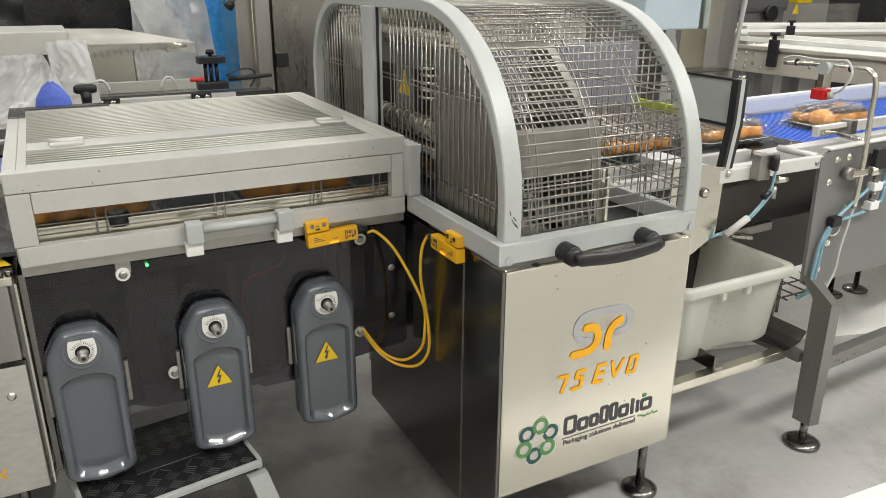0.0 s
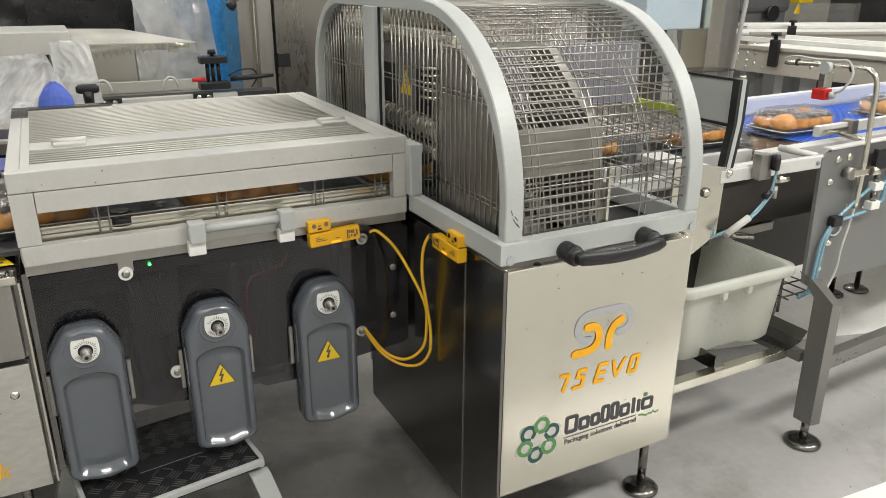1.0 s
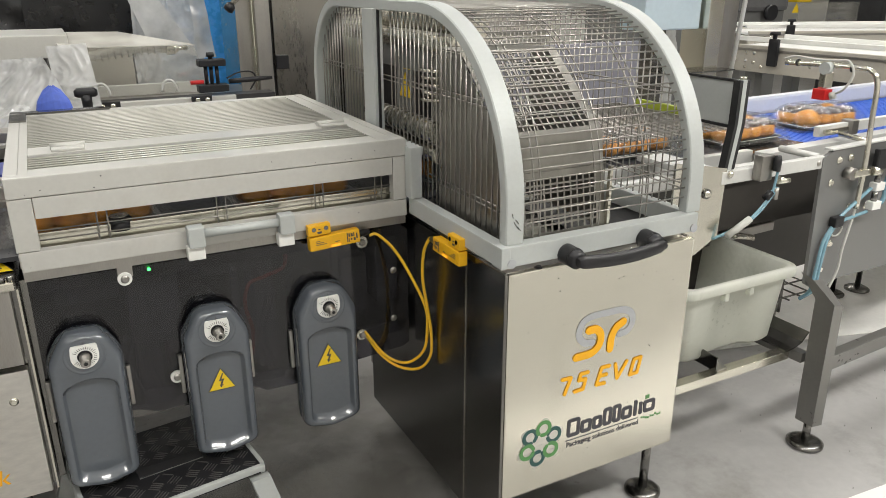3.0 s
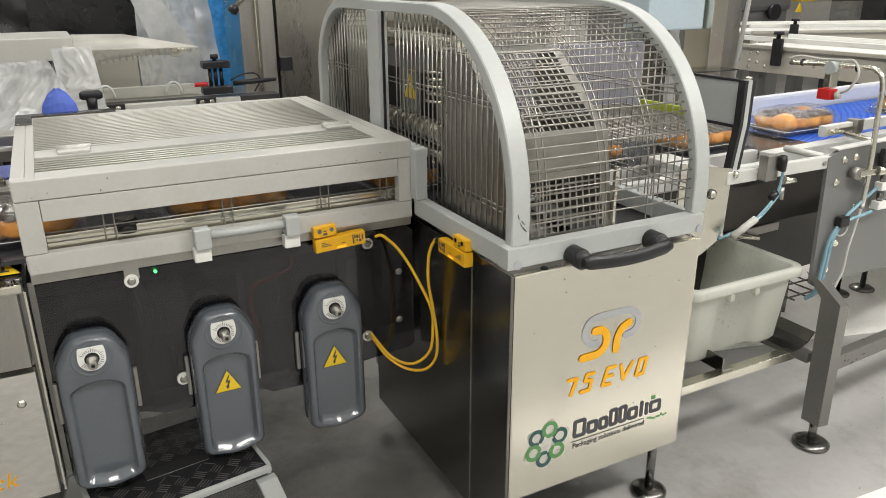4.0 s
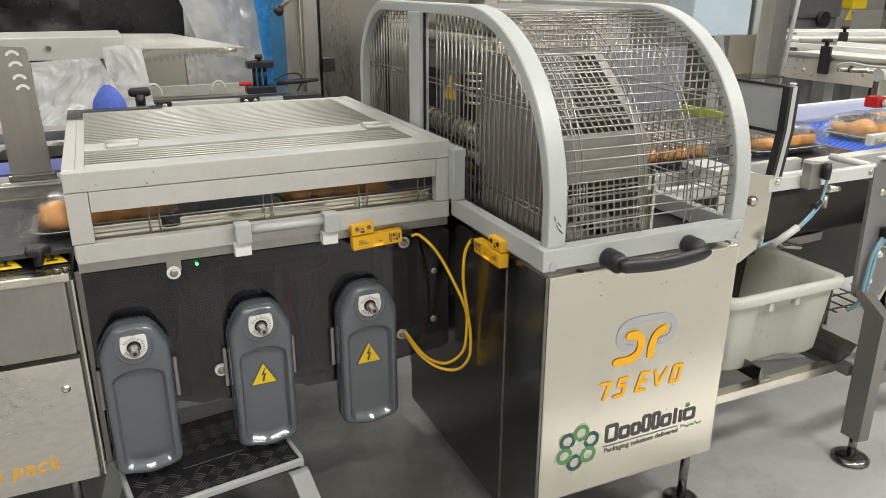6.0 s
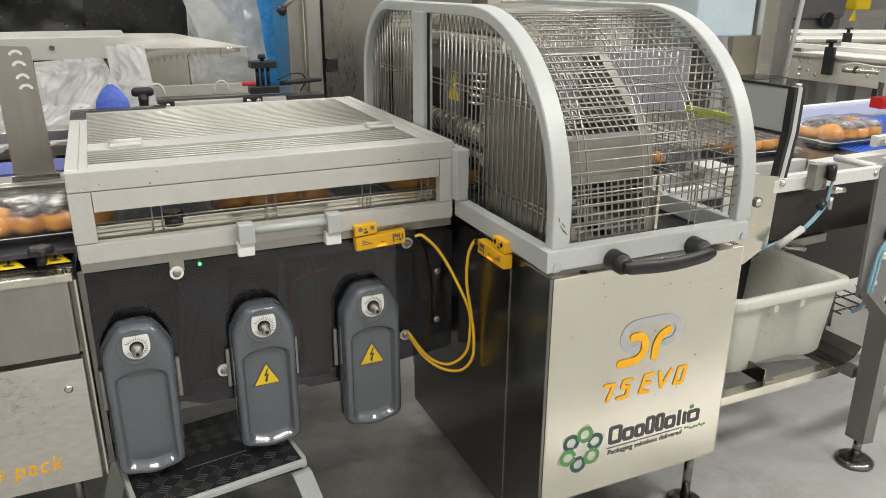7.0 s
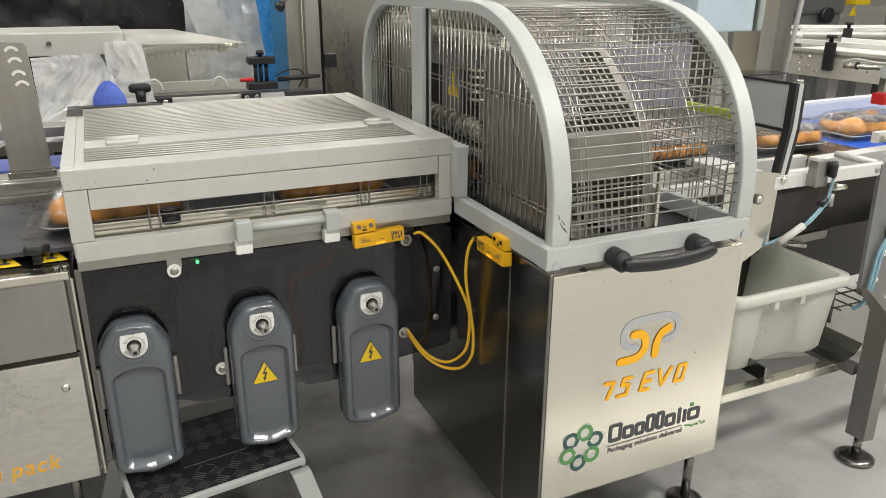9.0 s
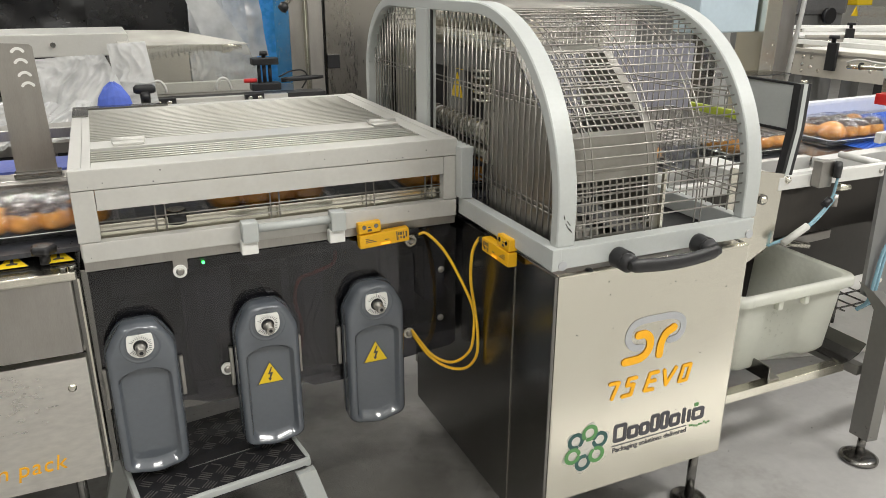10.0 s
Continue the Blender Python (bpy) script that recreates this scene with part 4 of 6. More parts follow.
def gear_cover(sign):
    g = thing("gear_cover", (0, 0, 0), "blue-grey enamelled gear cover with white dial" + (" and yellow warning triangle" if sign else " and recessed panel"), "machine cover", "gear covers")
    bm = bmesh.new()
    hw, top, bot = 0.0785, 0.406, -0.010
    loops = [cover_loop(hw + 0.003, top + 0.003, bot - 0.003, 0.040, 0.034), cover_loop(hw + 0.0025, top + 0.002, bot - 0.002, 0.018, 0.034), cover_loop(hw + 0.0015, top + 0.001, bot - 0.001, 0.012, 0.034), cover_loop(hw - 0.001, top - 0.002, bot + 0.002, 0.006, 0.033), cover_loop(hw - 0.005, top - 0.006, bot + 0.005, 0.0020, 0.031), cover_loop(hw - 0.0085, top - 0.009, bot + 0.007, 0.0004, 0.030), cover_loop(hw - 0.0100, top - 0.0105, bot + 0.0075, 0.0, 0.029)]
    n = len(loops[0])
    def recess(w, t, b, y, rr):
        right = [(0.0, t), (w * 0.35, t - 0.002), (w * 0.62, t - 0.007), (w * 0.84, t - 0.014), (w * 0.97, t - 0.022), (w, t - 0.034), (w, t - 0.06), (w, t - 0.10), (w, b + rr)]
        right += [(w - rr + rr * math.cos(a), b + rr * 0.25 + rr * 0.75 * (1 - math.sin(a))) for a in (math.pi / 2 * k / 5 for k in range(1, 6))]
        right += [(w * 0.25, b + rr * 0.06), (0.0, b)]
        return [(x, y, z) for x, z in right] + [(-x, y, z) for x, z in right[-2:0:-1]]
    loops += [recess(0.0635, 0.294, 0.004, 0.0, 0.026), recess(0.0622, 0.2925, 0.0055, 0.0004, 0.026), recess(0.0606, 0.2905, 0.008, 0.0030, 0.025), recess(0.0560, 0.285, 0.021, 0.0165, 0.022), recess(0.0546, 0.283, 0.0245, 0.0186, 0.021), recess(0.0530, 0.281, 0.027, 0.0190, 0.021)]
    loft(bm, loops, close_first=False, smooth=True)
    body = part("cover_shell", bm, GREY_PAINT, g)
    bm = bmesh.new()
    loft(bm, [[(r * math.cos(a), y, 0.354 + r * 1.02 * math.sin(a)) for a in (2 * math.pi * k / 36 for k in range(36))] for r, y in ((0.0475, 0.0008), (0.0455, -0.0012), (0.0435, -0.0016), (0.0410, -0.0008), (0.0385, 0.0006))], close_first=False, close_last=False, smooth=True)
    part("dial_ring", bm, GREY_PAINT, g, "raised round dial rim")
    bm = bmesh.new()
    out = [(0.0290, 0.378), (0.0262, 0.3835), (-0.0262, 0.3835), (-0.0290, 0.378), (-0.0308, 0.362)] + [(0.0308 * math.cos(radians(a)), 0.354 + 0.0308 * math.sin(radians(a))) for a in range(180, 361, 15)] + [(0.0308, 0.362)]
    prism(bm, out, "y", -0.0045, 0.0005)
    dial = part("dial_plate", bm, WHITE, g, "white dial plate with tick marks")
    dial_marks(dial, 0, 0.354, -0.0047, 0.0195)
    part("dial_hole", T([(0, -0.0044, 0.354), (0, -0.0052, 0.354)], 0.0165, 18), BLACK, g)
    part("dial_shaft", T([(0, -0.005, 0.353), (0, -0.022, 0.353), (0, -0.0225, 0.353), (0, -0.040, 0.353), (0, -0.042, 0.353)], [0.0125, 0.0125, 0.0115, 0.0110, 0.0095], 14), STEEL_DULL, g, "knurled steel shaft end")
    part("shaft_socket", T([(0, -0.0419, 0.353), (0, -0.0426, 0.353)], 0.0050, 6), BLACK, g)
    part("index_line", B((-0.0006, 0.0006, -0.0032, -0.001, 0.383, 0.391)), BLACK, g)
    if sign:
        bm = bmesh.new()
        prism(bm, [(-0.037, 0.1740), (0.037, 0.1740), (0.0, 0.2400)], "y", 0.0178, 0.0192)
        lab = part("warning_label", bm, PRINT_DARK, g, "triangular high-voltage warning label")
        bm = bmesh.new()
        prism(bm, [(-0.0325, 0.1765), (0.0325, 0.1765), (0.0, 0.2345)], "y", 0.0172, 0.0177)
        part("label_field", bm, SIGN_YELLOW, lab, "yellow label field")
        bm = bmesh.new()
        prism(bm, [(0.003, 0.2220), (-0.007, 0.2010), (0.0, 0.2010), (-0.004, 0.1900), (-0.0065, 0.1920), (-0.003, 0.1810), (0.004, 0.1890), (0.0005, 0.1890), (0.007, 0.2055), (0.0, 0.2055), (0.006, 0.2220)], "y", 0.0166, 0.0171)
        part("bolt_symbol", bm, PRINT_DARK, lab)
    for i in range(16):
        x, z = random.uniform(-0.07, 0.07), random.uniform(0.06, 0.33)
        yy = 0.0184 if abs(x) < 0.045 and 0.05 < z < 0.27 else -0.0004
        if 0.045 < abs(x) < 0.06:
            continue
        part("speck", T([(x, yy, z), (x, yy + 0.0015, z)], random.uniform(0.0008, 0.0017), 6), PRINT_DARK, g)
    bm = bmesh.new()
    loft(bm, [cover_loop(hw + 0.0045, top + 0.0045, bot + 0.004, 0.0402, 0.034), cover_loop(hw + 0.0045, top + 0.0045, bot + 0.006, 0.050, 0.034), cover_loop(hw + 0.003, top + 0.002, bot + 0.02, 0.066, 0.034)], smooth=True)
    part("mount_collar", bm, COLLAR, g, "glossy blue-black collar for the cover's shaded side wall")
    for s in (-1, 1):
        part("side_plate", B((s * 0.0895 - 0.005, s * 0.0895 + 0.005, 0.052, 0.064, 0.17, 0.28), bevel=0.002), STEEL_DULL, g, "bare steel side plate")
    bm = bmesh.new()
    loft(bm, [[(x, y, z) for x, z in rounded(-w, w, z0, 0.32, 0.03, 4)] for y, w, z0 in ((0.0745, 0.072, 0.045), (0.15, 0.066, 0.07), (0.20, 0.06, 0.10))], smooth=True)
    part("rear_housing", bm, COLLAR, g, "dark enamelled gear housing behind the panel")
    return g

COVER_SIZE = Matrix.Diagonal((1.0284, 1.0284, 1.0284, 1))
g1 = gear_cover(False)
g1.matrix_basis = pose(-0.9027, 0.450, 0.2925) @ COVER_SIZE
g2 = gear_cover(True)
g2.matrix_basis = pose(-0.5906, 0.450, 0.2905) @ COVER_SIZE
copy_thing(g2, pose(-0.2882, 0.450, 0.2843) @ COVER_SIZE)

# ---- safety switches and their cable ----
def switch_block(at, sx):
    """A safety switch; sx = -1 builds the mirrored type with its plug at the other end."""
    s = thing("safety_switch", (0, 0, 0), "yellow safety switch with small printed marks and lead", "switch", "safety switches")
    def bar(x0, x1, *rest):
        return (x0, x1, *rest) if sx > 0 else (-x1, -x0, *rest)
    part("switch_body", B(bar(-0.072, 0.072, -0.016, 0.010, -0.019, 0.019), bevel=0.003), YELLOW, s)
    part("actuator", B(bar(-0.072, -0.008, -0.014, 0.010, 0.0225, 0.053), bevel=0.003), YELLOW, s, "separate yellow actuator with two screws")
    for x in (-0.056, -0.022):
        part("screw", T([(sx * x, -0.014, 0.041), (sx * x, -0.0155, 0.041)], 0.006, 12), STEEL_DARK, s)
    for x0, z0, w, h in ((0.034, -0.012, 0.003, 0.026), (0.039, -0.012, 0.002, 0.010), (0.039, 0.002, 0.004, 0.010), (0.045, -0.008, 0.004, 0.006), (0.045, 0.002, 0.006, 0.009), (0.053, -0.010, 0.006, 0.008), (0.053, 0.001, 0.003, 0.011), (0.061, -0.006, 0.004, 0.016), (-0.055, -0.004, 0.03, 0.002), (-0.055, 0.001, 0.022, 0.002), (-0.055, 0.006, 0.012, 0.002), (0.0, -0.004, 0.012, 0.002), (-0.047, 0.028, 0.012, 0.006), (-0.045, 0.038, 0.008, 0.003)):
        low = z0 < 0.02
        part("print_bar", B(bar(x0, x0 + w, -0.0165 if low else -0.0146, -0.0155 if low else -0.0135, z0, z0 + h)), PRINT_DARK, s)
    part("status_light", B(bar(-0.012, 0.014, -0.0168, -0.0158, -0.016, -0.010)), ORANGE_LED, s, "glowing amber status light")
    part("plug", T([(sx * 0.072, -0.002, 0), (sx * 0.074, -0.002, 0), (sx * 0.105, -0.002, 0)], [0.009, 0.0095, 0.0075], 10), BLACK, s, "black cable plug")
    s.matrix_basis = at
    return s

switch_block(pose(-0.250, 0.488, 0.838, 0, -3, 0), 1)
switch_block(pose(-0.022, 0.232, 0.848, 0, 0, -90), -1)

cab1 = thing("switch_cable", (-0.1, 0.45, 0.5), "yellow cable loops hanging from the safety switches", "cable")
part("lead", T(curve_points([(-0.145, 0.486, 0.832), (-0.122, 0.480, 0.832), (-0.085, 0.45, 0.79), (-0.052, 0.42, 0.72), (-0.022, 0.385, 0.63), (-0.018, 0.38, 0.56), (-0.026, 0.39, 0.485), (-0.062, 0.43, 0.436), (-0.110, 0.475, 0.450), (-0.160, 0.512, 0.525)], 10), 0.0044, 8), CABLE_Y, cab1)
part("lead", T(curve_points([(-0.022, 0.337, 0.848), (-0.024, 0.352, 0.842), (-0.034, 0.366, 0.80), (-0.036, 0.370, 0.72), (-0.022, 0.370, 0.63), (-0.013, 0.365, 0.55), (-0.014, 0.37, 0.475), (-0.036, 0.40, 0.425), (-0.078, 0.445, 0.418), (-0.12, 0.485, 0.450), (-0.155, 0.512, 0.510)], 10), 0.0044, 8), CABLE_Y, cab1)

# ---- infeed station at the left end ----
BELT_Z = 0.905
sta = thing("infeed_station", (-1.5, 0.9, 0.3), "stainless infeed cabinet with two doors and amber lettering", "machine")
part("upper_door", B((-2.2, -1.030, 0.470, 0.50, 0.655, 0.843), bevel=0.004), STEEL_DULL, sta, "scuffed stainless upper door")
part("lower_door", B((-2.2, -1.026, 0.470, 0.50, 0.298, 0.642), bevel=0.004), STEEL_SOILED, sta, "soiled stainless lower door")
part("top_rim", B((-2.2, -1.018, 0.462, 0.506, 0.845, 0.866), bevel=0.004), STEEL, sta)
bm = bmesh.new()
prism(bm, [(0.507, 0.862), (0.507, 0.866), (0.600, 0.897), (1.30, 0.897), (1.30, 0.862)], "x", -2.2, -1.016)
part("deck", bm, STEEL_DARK, sta, "dark oily deck with a sloped front")
part("carcass", B((-2.2, -1.018, 0.505, 1.30, 0.30, 0.8615)), STEEL_DARK, sta)
for x in (-2.1, -1.1):
    floor_foot(sta, x, 0.6, 0.31)
    floor_foot(sta, x, 1.2, 0.31)
part("edge_strip", B((-1.017, -1.0125, 0.475, 0.50, 0.30, 0.843)), STEEL, sta)
bolt(sta, (-1.068, 0.470, 0.566), (0, -1, 0), 0.007, 0.005, STEEL, "screw")
for x, y in ((-1.042, 0.475), (-1.024, 0.480)):
    part("hinge_eye", T([(x, y, 0.866), (x, y, 0.878)], 0.008, 12), STEEL_DARK, sta)
lettering("amber_word", "pack", PRINT_ORANGE, sta, (-1.222, 0.4692, 0.349), 0.060, 0.18, 1.1, 0.112, 0.0008)
lettering("amber_letter", "m", PRINT_ORANGE, sta, (-1.286, 0.4692, 0.349), 0.060, 0.18, 1.1, None, 0.0008)
part("guide_wall", B((-2.2, -1.03, 1.02, 1.05, 0.898, 0.955), bevel=0.003), STEEL_DULL, sta, "dark smudged guide wall")
part("foot_block", B((-1.30, -1.03, 1.06, 1.16, 0.898, 0.955), bevel=0.004), STEEL_DULL, sta)
knob = part("knob_stem", T([(-1.080, 0.53, 0.872), (-1.080, 0.53, 0.900)], 0.012, 12), BLACK, sta)
bm = bmesh.new()
loft(bm, [[(-1.080 + r * (1 + 0.12 * math.cos(5 * a)) * math.cos(a), 0.53 + r * (1 + 0.12 * math.cos(5 * a)) * math.sin(a), z) for a in (2 * math.pi * k / 30 for k in range(30))] for r, z in ((0.016, 0.896), (0.026, 0.900), (0.027, 0.914), (0.021, 0.919))], smooth=True)
part("star_knob", bm, BLACK, sta, "black star knob")
for x in (-1.150, -1.052):
    def tri(k, h):
        return [(x + px * k, 0.512 + py * k, 0.8685 + h + (0.005 + py * k) * 0.3333) for px, py in ((-0.036, 0.010), (0.036, 0.010), (0.0, 0.066))]
    bm = bmesh.new()
    loft(bm, [tri(1.0, 0.0), tri(1.0, 0.0008)])
    lab = part("warning_label", bm, PRINT_DARK, sta, "yellow triangular warning label")
    bm = bmesh.new()
    loft(bm, [tri(0.92, 0.0012), tri(0.92, 0.0018)])
    part("label_field", bm, SIGN_YELLOW, lab)
    bm = bmesh.new()
    def mark(h):
        return [(x + px, 0.512 + py, 0.8685 + h + (0.005 + py) * 0.3333) for px, py in ((-0.012, 0.018), (0.012, 0.018), (0.012, 0.023), (0.004, 0.024), (0.002, 0.042), (-0.003, 0.042), (-0.004, 0.024), (-0.012, 0.023))]
    loft(bm, [mark(0.0022), mark(0.0027)])
    part("label_symbol", bm, PRINT_DARK, lab)

post = thing("slotted_post", (-1.10, 1.10, 0.955), "flat stainless post with four curved slots", "post")
bm = bmesh.new()
prism(bm, [(-1.165, 0.957), (-1.055, 0.957), (-1.066, 1.325), (-1.074, 1.333), (-1.145, 1.338), (-1.165, 1.338)], "y", 1.10, 1.106)
part("post_plate", bm, STEEL_DULL, post)
part("post_foot", B((-1.17, -1.045, 1.075, 1.12, 0.9555, 0.972), bevel=0.003), STEEL_DARK, post)
# white bands painted for the light that shows through the slots
for k, z in enumerate((1.318, 1.288, 1.252, 1.223)):
    bm = bmesh.new()
    stroke(bm, arc(-1.105 + 0.004 * k, z - 0.012, 0.016, 150, 30, 8), 0.008, 1.0988, 1.0995)
    part("slot", bm, WHITE, post, "white band painted for light through a curved slot")

belt_in = thing("infeed_belt", (-4, 0.74, BELT_Z - 0.03), "long dark infeed belt with pale blue-tinted edge carrying packs", "conveyor")
part("belt", B((-8.2, 0.345, 0.53, 0.99, BELT_Z - 0.012, BELT_Z - 0.001)), BELT_DARK, belt_in)
part("far_strip", B((-8.2, -0.05, 0.991, 1.015, BELT_Z - 0.012, BELT_Z + 0.015)), STEEL_DULL, belt_in)
part("blue_lane", B((-0.98, 0.3, 0.86, 0.988, BELT_Z - 0.0009, BELT_Z + 0.0006)), LANE_BLUE, belt_in, "blue belt lane")
part("blue_lane", B((-8.2, -1.03, 1.18, 1.36, BELT_Z + 0.04, BELT_Z + 0.052)), LANE_BLUE, belt_in, "blue belt lane")
part("bed", B((-8.2, -2.25, 0.52, 1.4, 0.84, BELT_Z - 0.013)), STEEL_DULL, belt_in)
for x in (-7.9, -6.0, -4.2, -2.6):
    for y in (0.6, 1.3):
        part("leg", B((x - 0.03, x + 0.03, y - 0.03, y + 0.03, 0.0, 0.839)), GREY_FRAME, belt_in)
part("side_guide", B((-0.99, -0.03, 0.535, 0.545, 0.892, 0.950), bevel=0.002), STEEL, belt_in, "bright steel side guide")
bm = bmesh.new()
tube(bm, [(-0.775, 0.555, 0.93), (-0.775, 0.555, 0.955), (-0.775, 0.555, 0.9551), (-0.775, 0.555, 0.962)], [0.030, 0.030, 0.028, 0.024], 20)
part("round_knob", bm, BLACK, belt_in, "round black adjusting knob")
part("knob_scale", T([(-0.775, 0.555, 0.9621), (-0.775, 0.555, 0.9640)], 0.022, 20), STEEL, belt_in)

# ---- step stool ----
st = thing("step_stool", (0, 0, 0), "aluminium step stool with black chequer-plate treads and hand slot", "stool")
ZS = 0.26
tread = part("tread", B((-0.20, 0.20, 0.003, 0.115, ZS - 0.03, ZS), (-0.20, 0.20, 0.160, 0.33, ZS - 0.03, ZS), (-0.20, -0.07, 0.1152, 0.1598, ZS - 0.03, ZS), (0.10, 0.20, 0.1152, 0.1598, ZS - 0.03, ZS)), BLACK, st, "black chequer-plate tread with oblong hand slot")
bm = bmesh.new()
loft(bm, [[(x, 0.0016 * w, 0.0), (x, 0.0010 * w, h), (x, -0.0010 * w, h), (x, -0.0016 * w, 0.0)] for x, w, h in ((-0.0155, 0.4, 0.0003), (-0.011, 1, 0.0014), (0.011, 1, 0.0014), (0.0155, 0.4, 0.0003))])
rib_mesh = mesh_of(bm, "chequer_rib")
rib_mesh.materials.append(TREAD_RIB)
for i in range(9):
    for j in range(8):
        ang = 42 if (i + j) % 2 else -42
        for k in range(-1, 3):
            d = (k - 0.5) * 0.0078
            x, y = -0.180 + 0.0450 * i - d * math.sin(radians(ang)), 0.022 + 0.0412 * j + d * math.cos(radians(ang))
            if (-0.088 < x < 0.118 and 0.100 < y < 0.176) or abs(x) > 0.186 or not 0.013 < y < 0.318:
                continue
            w = new("chequer_rib", rib_mesh)
            w.parent, w.matrix_basis = tread, pose(x, y, ZS, 0, 0, ang)
part("nosing", B((-0.208, 0.208, -0.012, 0.002, ZS - 0.016, ZS + 0.002), bevel=0.003), ALU, st, "worn bare aluminium nosing")
part("side_rail", B((0.2005, 0.212, 0.003, 0.33, ZS - 0.032, ZS + 0.001), bevel=0.002), ALU, st)
part("side_rail", B((-0.212, -0.2005, 0.003, 0.33, ZS - 0.032, ZS + 0.001), bevel=0.002), ALU, st)
for sx in (-1, 1):
    for y0, y1 in ((0.0, -0.05), (0.32, 0.37)):
        bm = bmesh.new()
        loft(bm, [[(sx * (0.185 + 0.06 * (ZS - z) / ZS) + a, (y0 + (y1 - y0) * (ZS - z) / ZS) + b, z) for a, b in ((-0.025, -0.011), (0.025, -0.011), (0.025, 0.011), (-0.025, 0.011))] for z in (ZS - 0.034, 0.012)])
        part("leg", bm, ALU, st, "ribbed aluminium leg")
        bm = bmesh.new()
        box(bm, sx * 0.245 - 0.028, sx * 0.245 + 0.028, y1 - 0.014, y1 + 0.014, 0, 0.0118, bevel=0.002)
        part("rubber_foot", bm, RUBBER, st)
part("cross_bar", T([(-0.22, -0.03, 0.12), (0.22, -0.03, 0.12)], 0.009, 10), ALU, st)
st.matrix_basis = pose(-0.736, 0.360, 0, 0, 0, 8) @ Matrix.Diagonal((1.06, 1.06, 1, 1))

# ---- outfeed: side plate, connecting rail, exit frame ----
exitf = thing("outfeed_station", (0.75, 0.4, CAB_T), "stainless exit side plate with bolts and pneumatic valve", "machine frame")
bm = bmesh.new()
prism(bm, [(0.604, 0.735), (0.715, 0.752), (0.797, 0.798), (0.803, 1.0), (0.604, 1.035)], "y", 0.10, 0.106)
part("side_plate", bm, STEEL, exitf, "scuffed stainless side plate")
part("side_plate", B((0.604, 0.80, 0.98, 0.99, 0.73, 1.02)), STEEL_DULL, exitf)
for x, z, r in ((0.731, 0.934, 0.011), (0.815, 0.982, 0.008)):
    part("washer", T([(x, 0.0995, z), (x, 0.094, z)], r * 1.35, 18), STEEL_DARK if r > 0.01 else STEEL, exitf)
    bolt(exitf, (x, 0.094, z), (0, -1, 0), r * 0.7, 0.006, STEEL)
part("rail", B((0.785, 1.250, 0.098, 0.122, 0.952, 0.990), bevel=0.003), ALU_WHITE, exitf, "pale connecting rail")
part("rail", B((0.785, 1.250, 0.97, 0.995, 0.86, 0.898), bevel=0.003), ALU_WHITE, exitf)
part("bracket", B((0.80, 0.90, 0.125, 0.47, 0.945, 0.965), bevel=0.003), ALU_WHITE, exitf)
part("valve_block", B((0.905, 0.955, 0.066, 0.097, 0.955, 1.030), bevel=0.003), STEEL_DULL, exitf, "small pneumatic valve block")
part("valve_cap", T([(0.955, 0.055, 0.985), (0.955, 0.055, 1.015), (0.955, 0.055, 1.03)], [0.011, 0.012, 0.009], 14), BLACK, exitf, "black valve cap")
part("valve_cap", T([(0.925, 0.055, 0.905), (0.945, 0.055, 0.922)], 0.011, 12), BLACK, exitf)
part("valve_fitting", T([(0.97, 0.055, 0.955), (0.995, 0.05, 0.952), (1.01, 0.05, 0.951)], [0.012, 0.008, 0.008], 10), STEEL, exitf)
part("valve_fitting", T([(0.963, 0.052, 0.90), (0.963, 0.052, 0.935)], 0.008, 10), STEEL_DULL, exitf)
for a in (0.0, 0.012):
    part("air_hose", T(curve_points([(0.958 + a * 0.3, 0.052, 0.985 - a * 4), (0.945 + a, 0.052, 0.92), (0.89 + a, 0.055, 0.862), (0.84, 0.06, 0.833 - a * 0.4), (0.78, 0.10, 0.79)]), 0.0040, 8), HOSE, exitf, "pale blue air hose")
part("hose_sleeve", T([(0.873, 0.054, 0.852), (0.80, 0.066, 0.806)], 0.0105, 10), GREY_CABLE, exitf)
# added second dark sheet: joins the panel behind into one unbroken dark area
part("inner_panel", B((0.70, 1.80, 0.332, 0.342, 0.70, 0.905)), DARK_PANEL, exitf, "added dark panel behind the rail")
part("edge_rail", B((0.32, 1.35, 0.47, 0.50, 0.868, 0.925), bevel=0.003), ALU_WHITE, exitf, "pale belt edge rail")
part("edge_rail", B((0.60, 1.20, 0.30, 0.33, 0.886, 0.93), bevel=0.003), ALU_WHITE, exitf)
part("cross_rod", T([(1.235, 0.125, 0.982), (1.235, 0.27, 0.982)], 0.011, 10), ALU_WHITE, exitf)
for x in (1.20, 0.98):
    bolt(exitf, (x, 0.0975, 0.971), (0, -1, 0), 0.006, 0.005, STEEL_DULL)
part("dust_tray", B((0.31, 0.58, 0.06, 0.44, 0.868, 0.874)), DARK_IN, exitf)

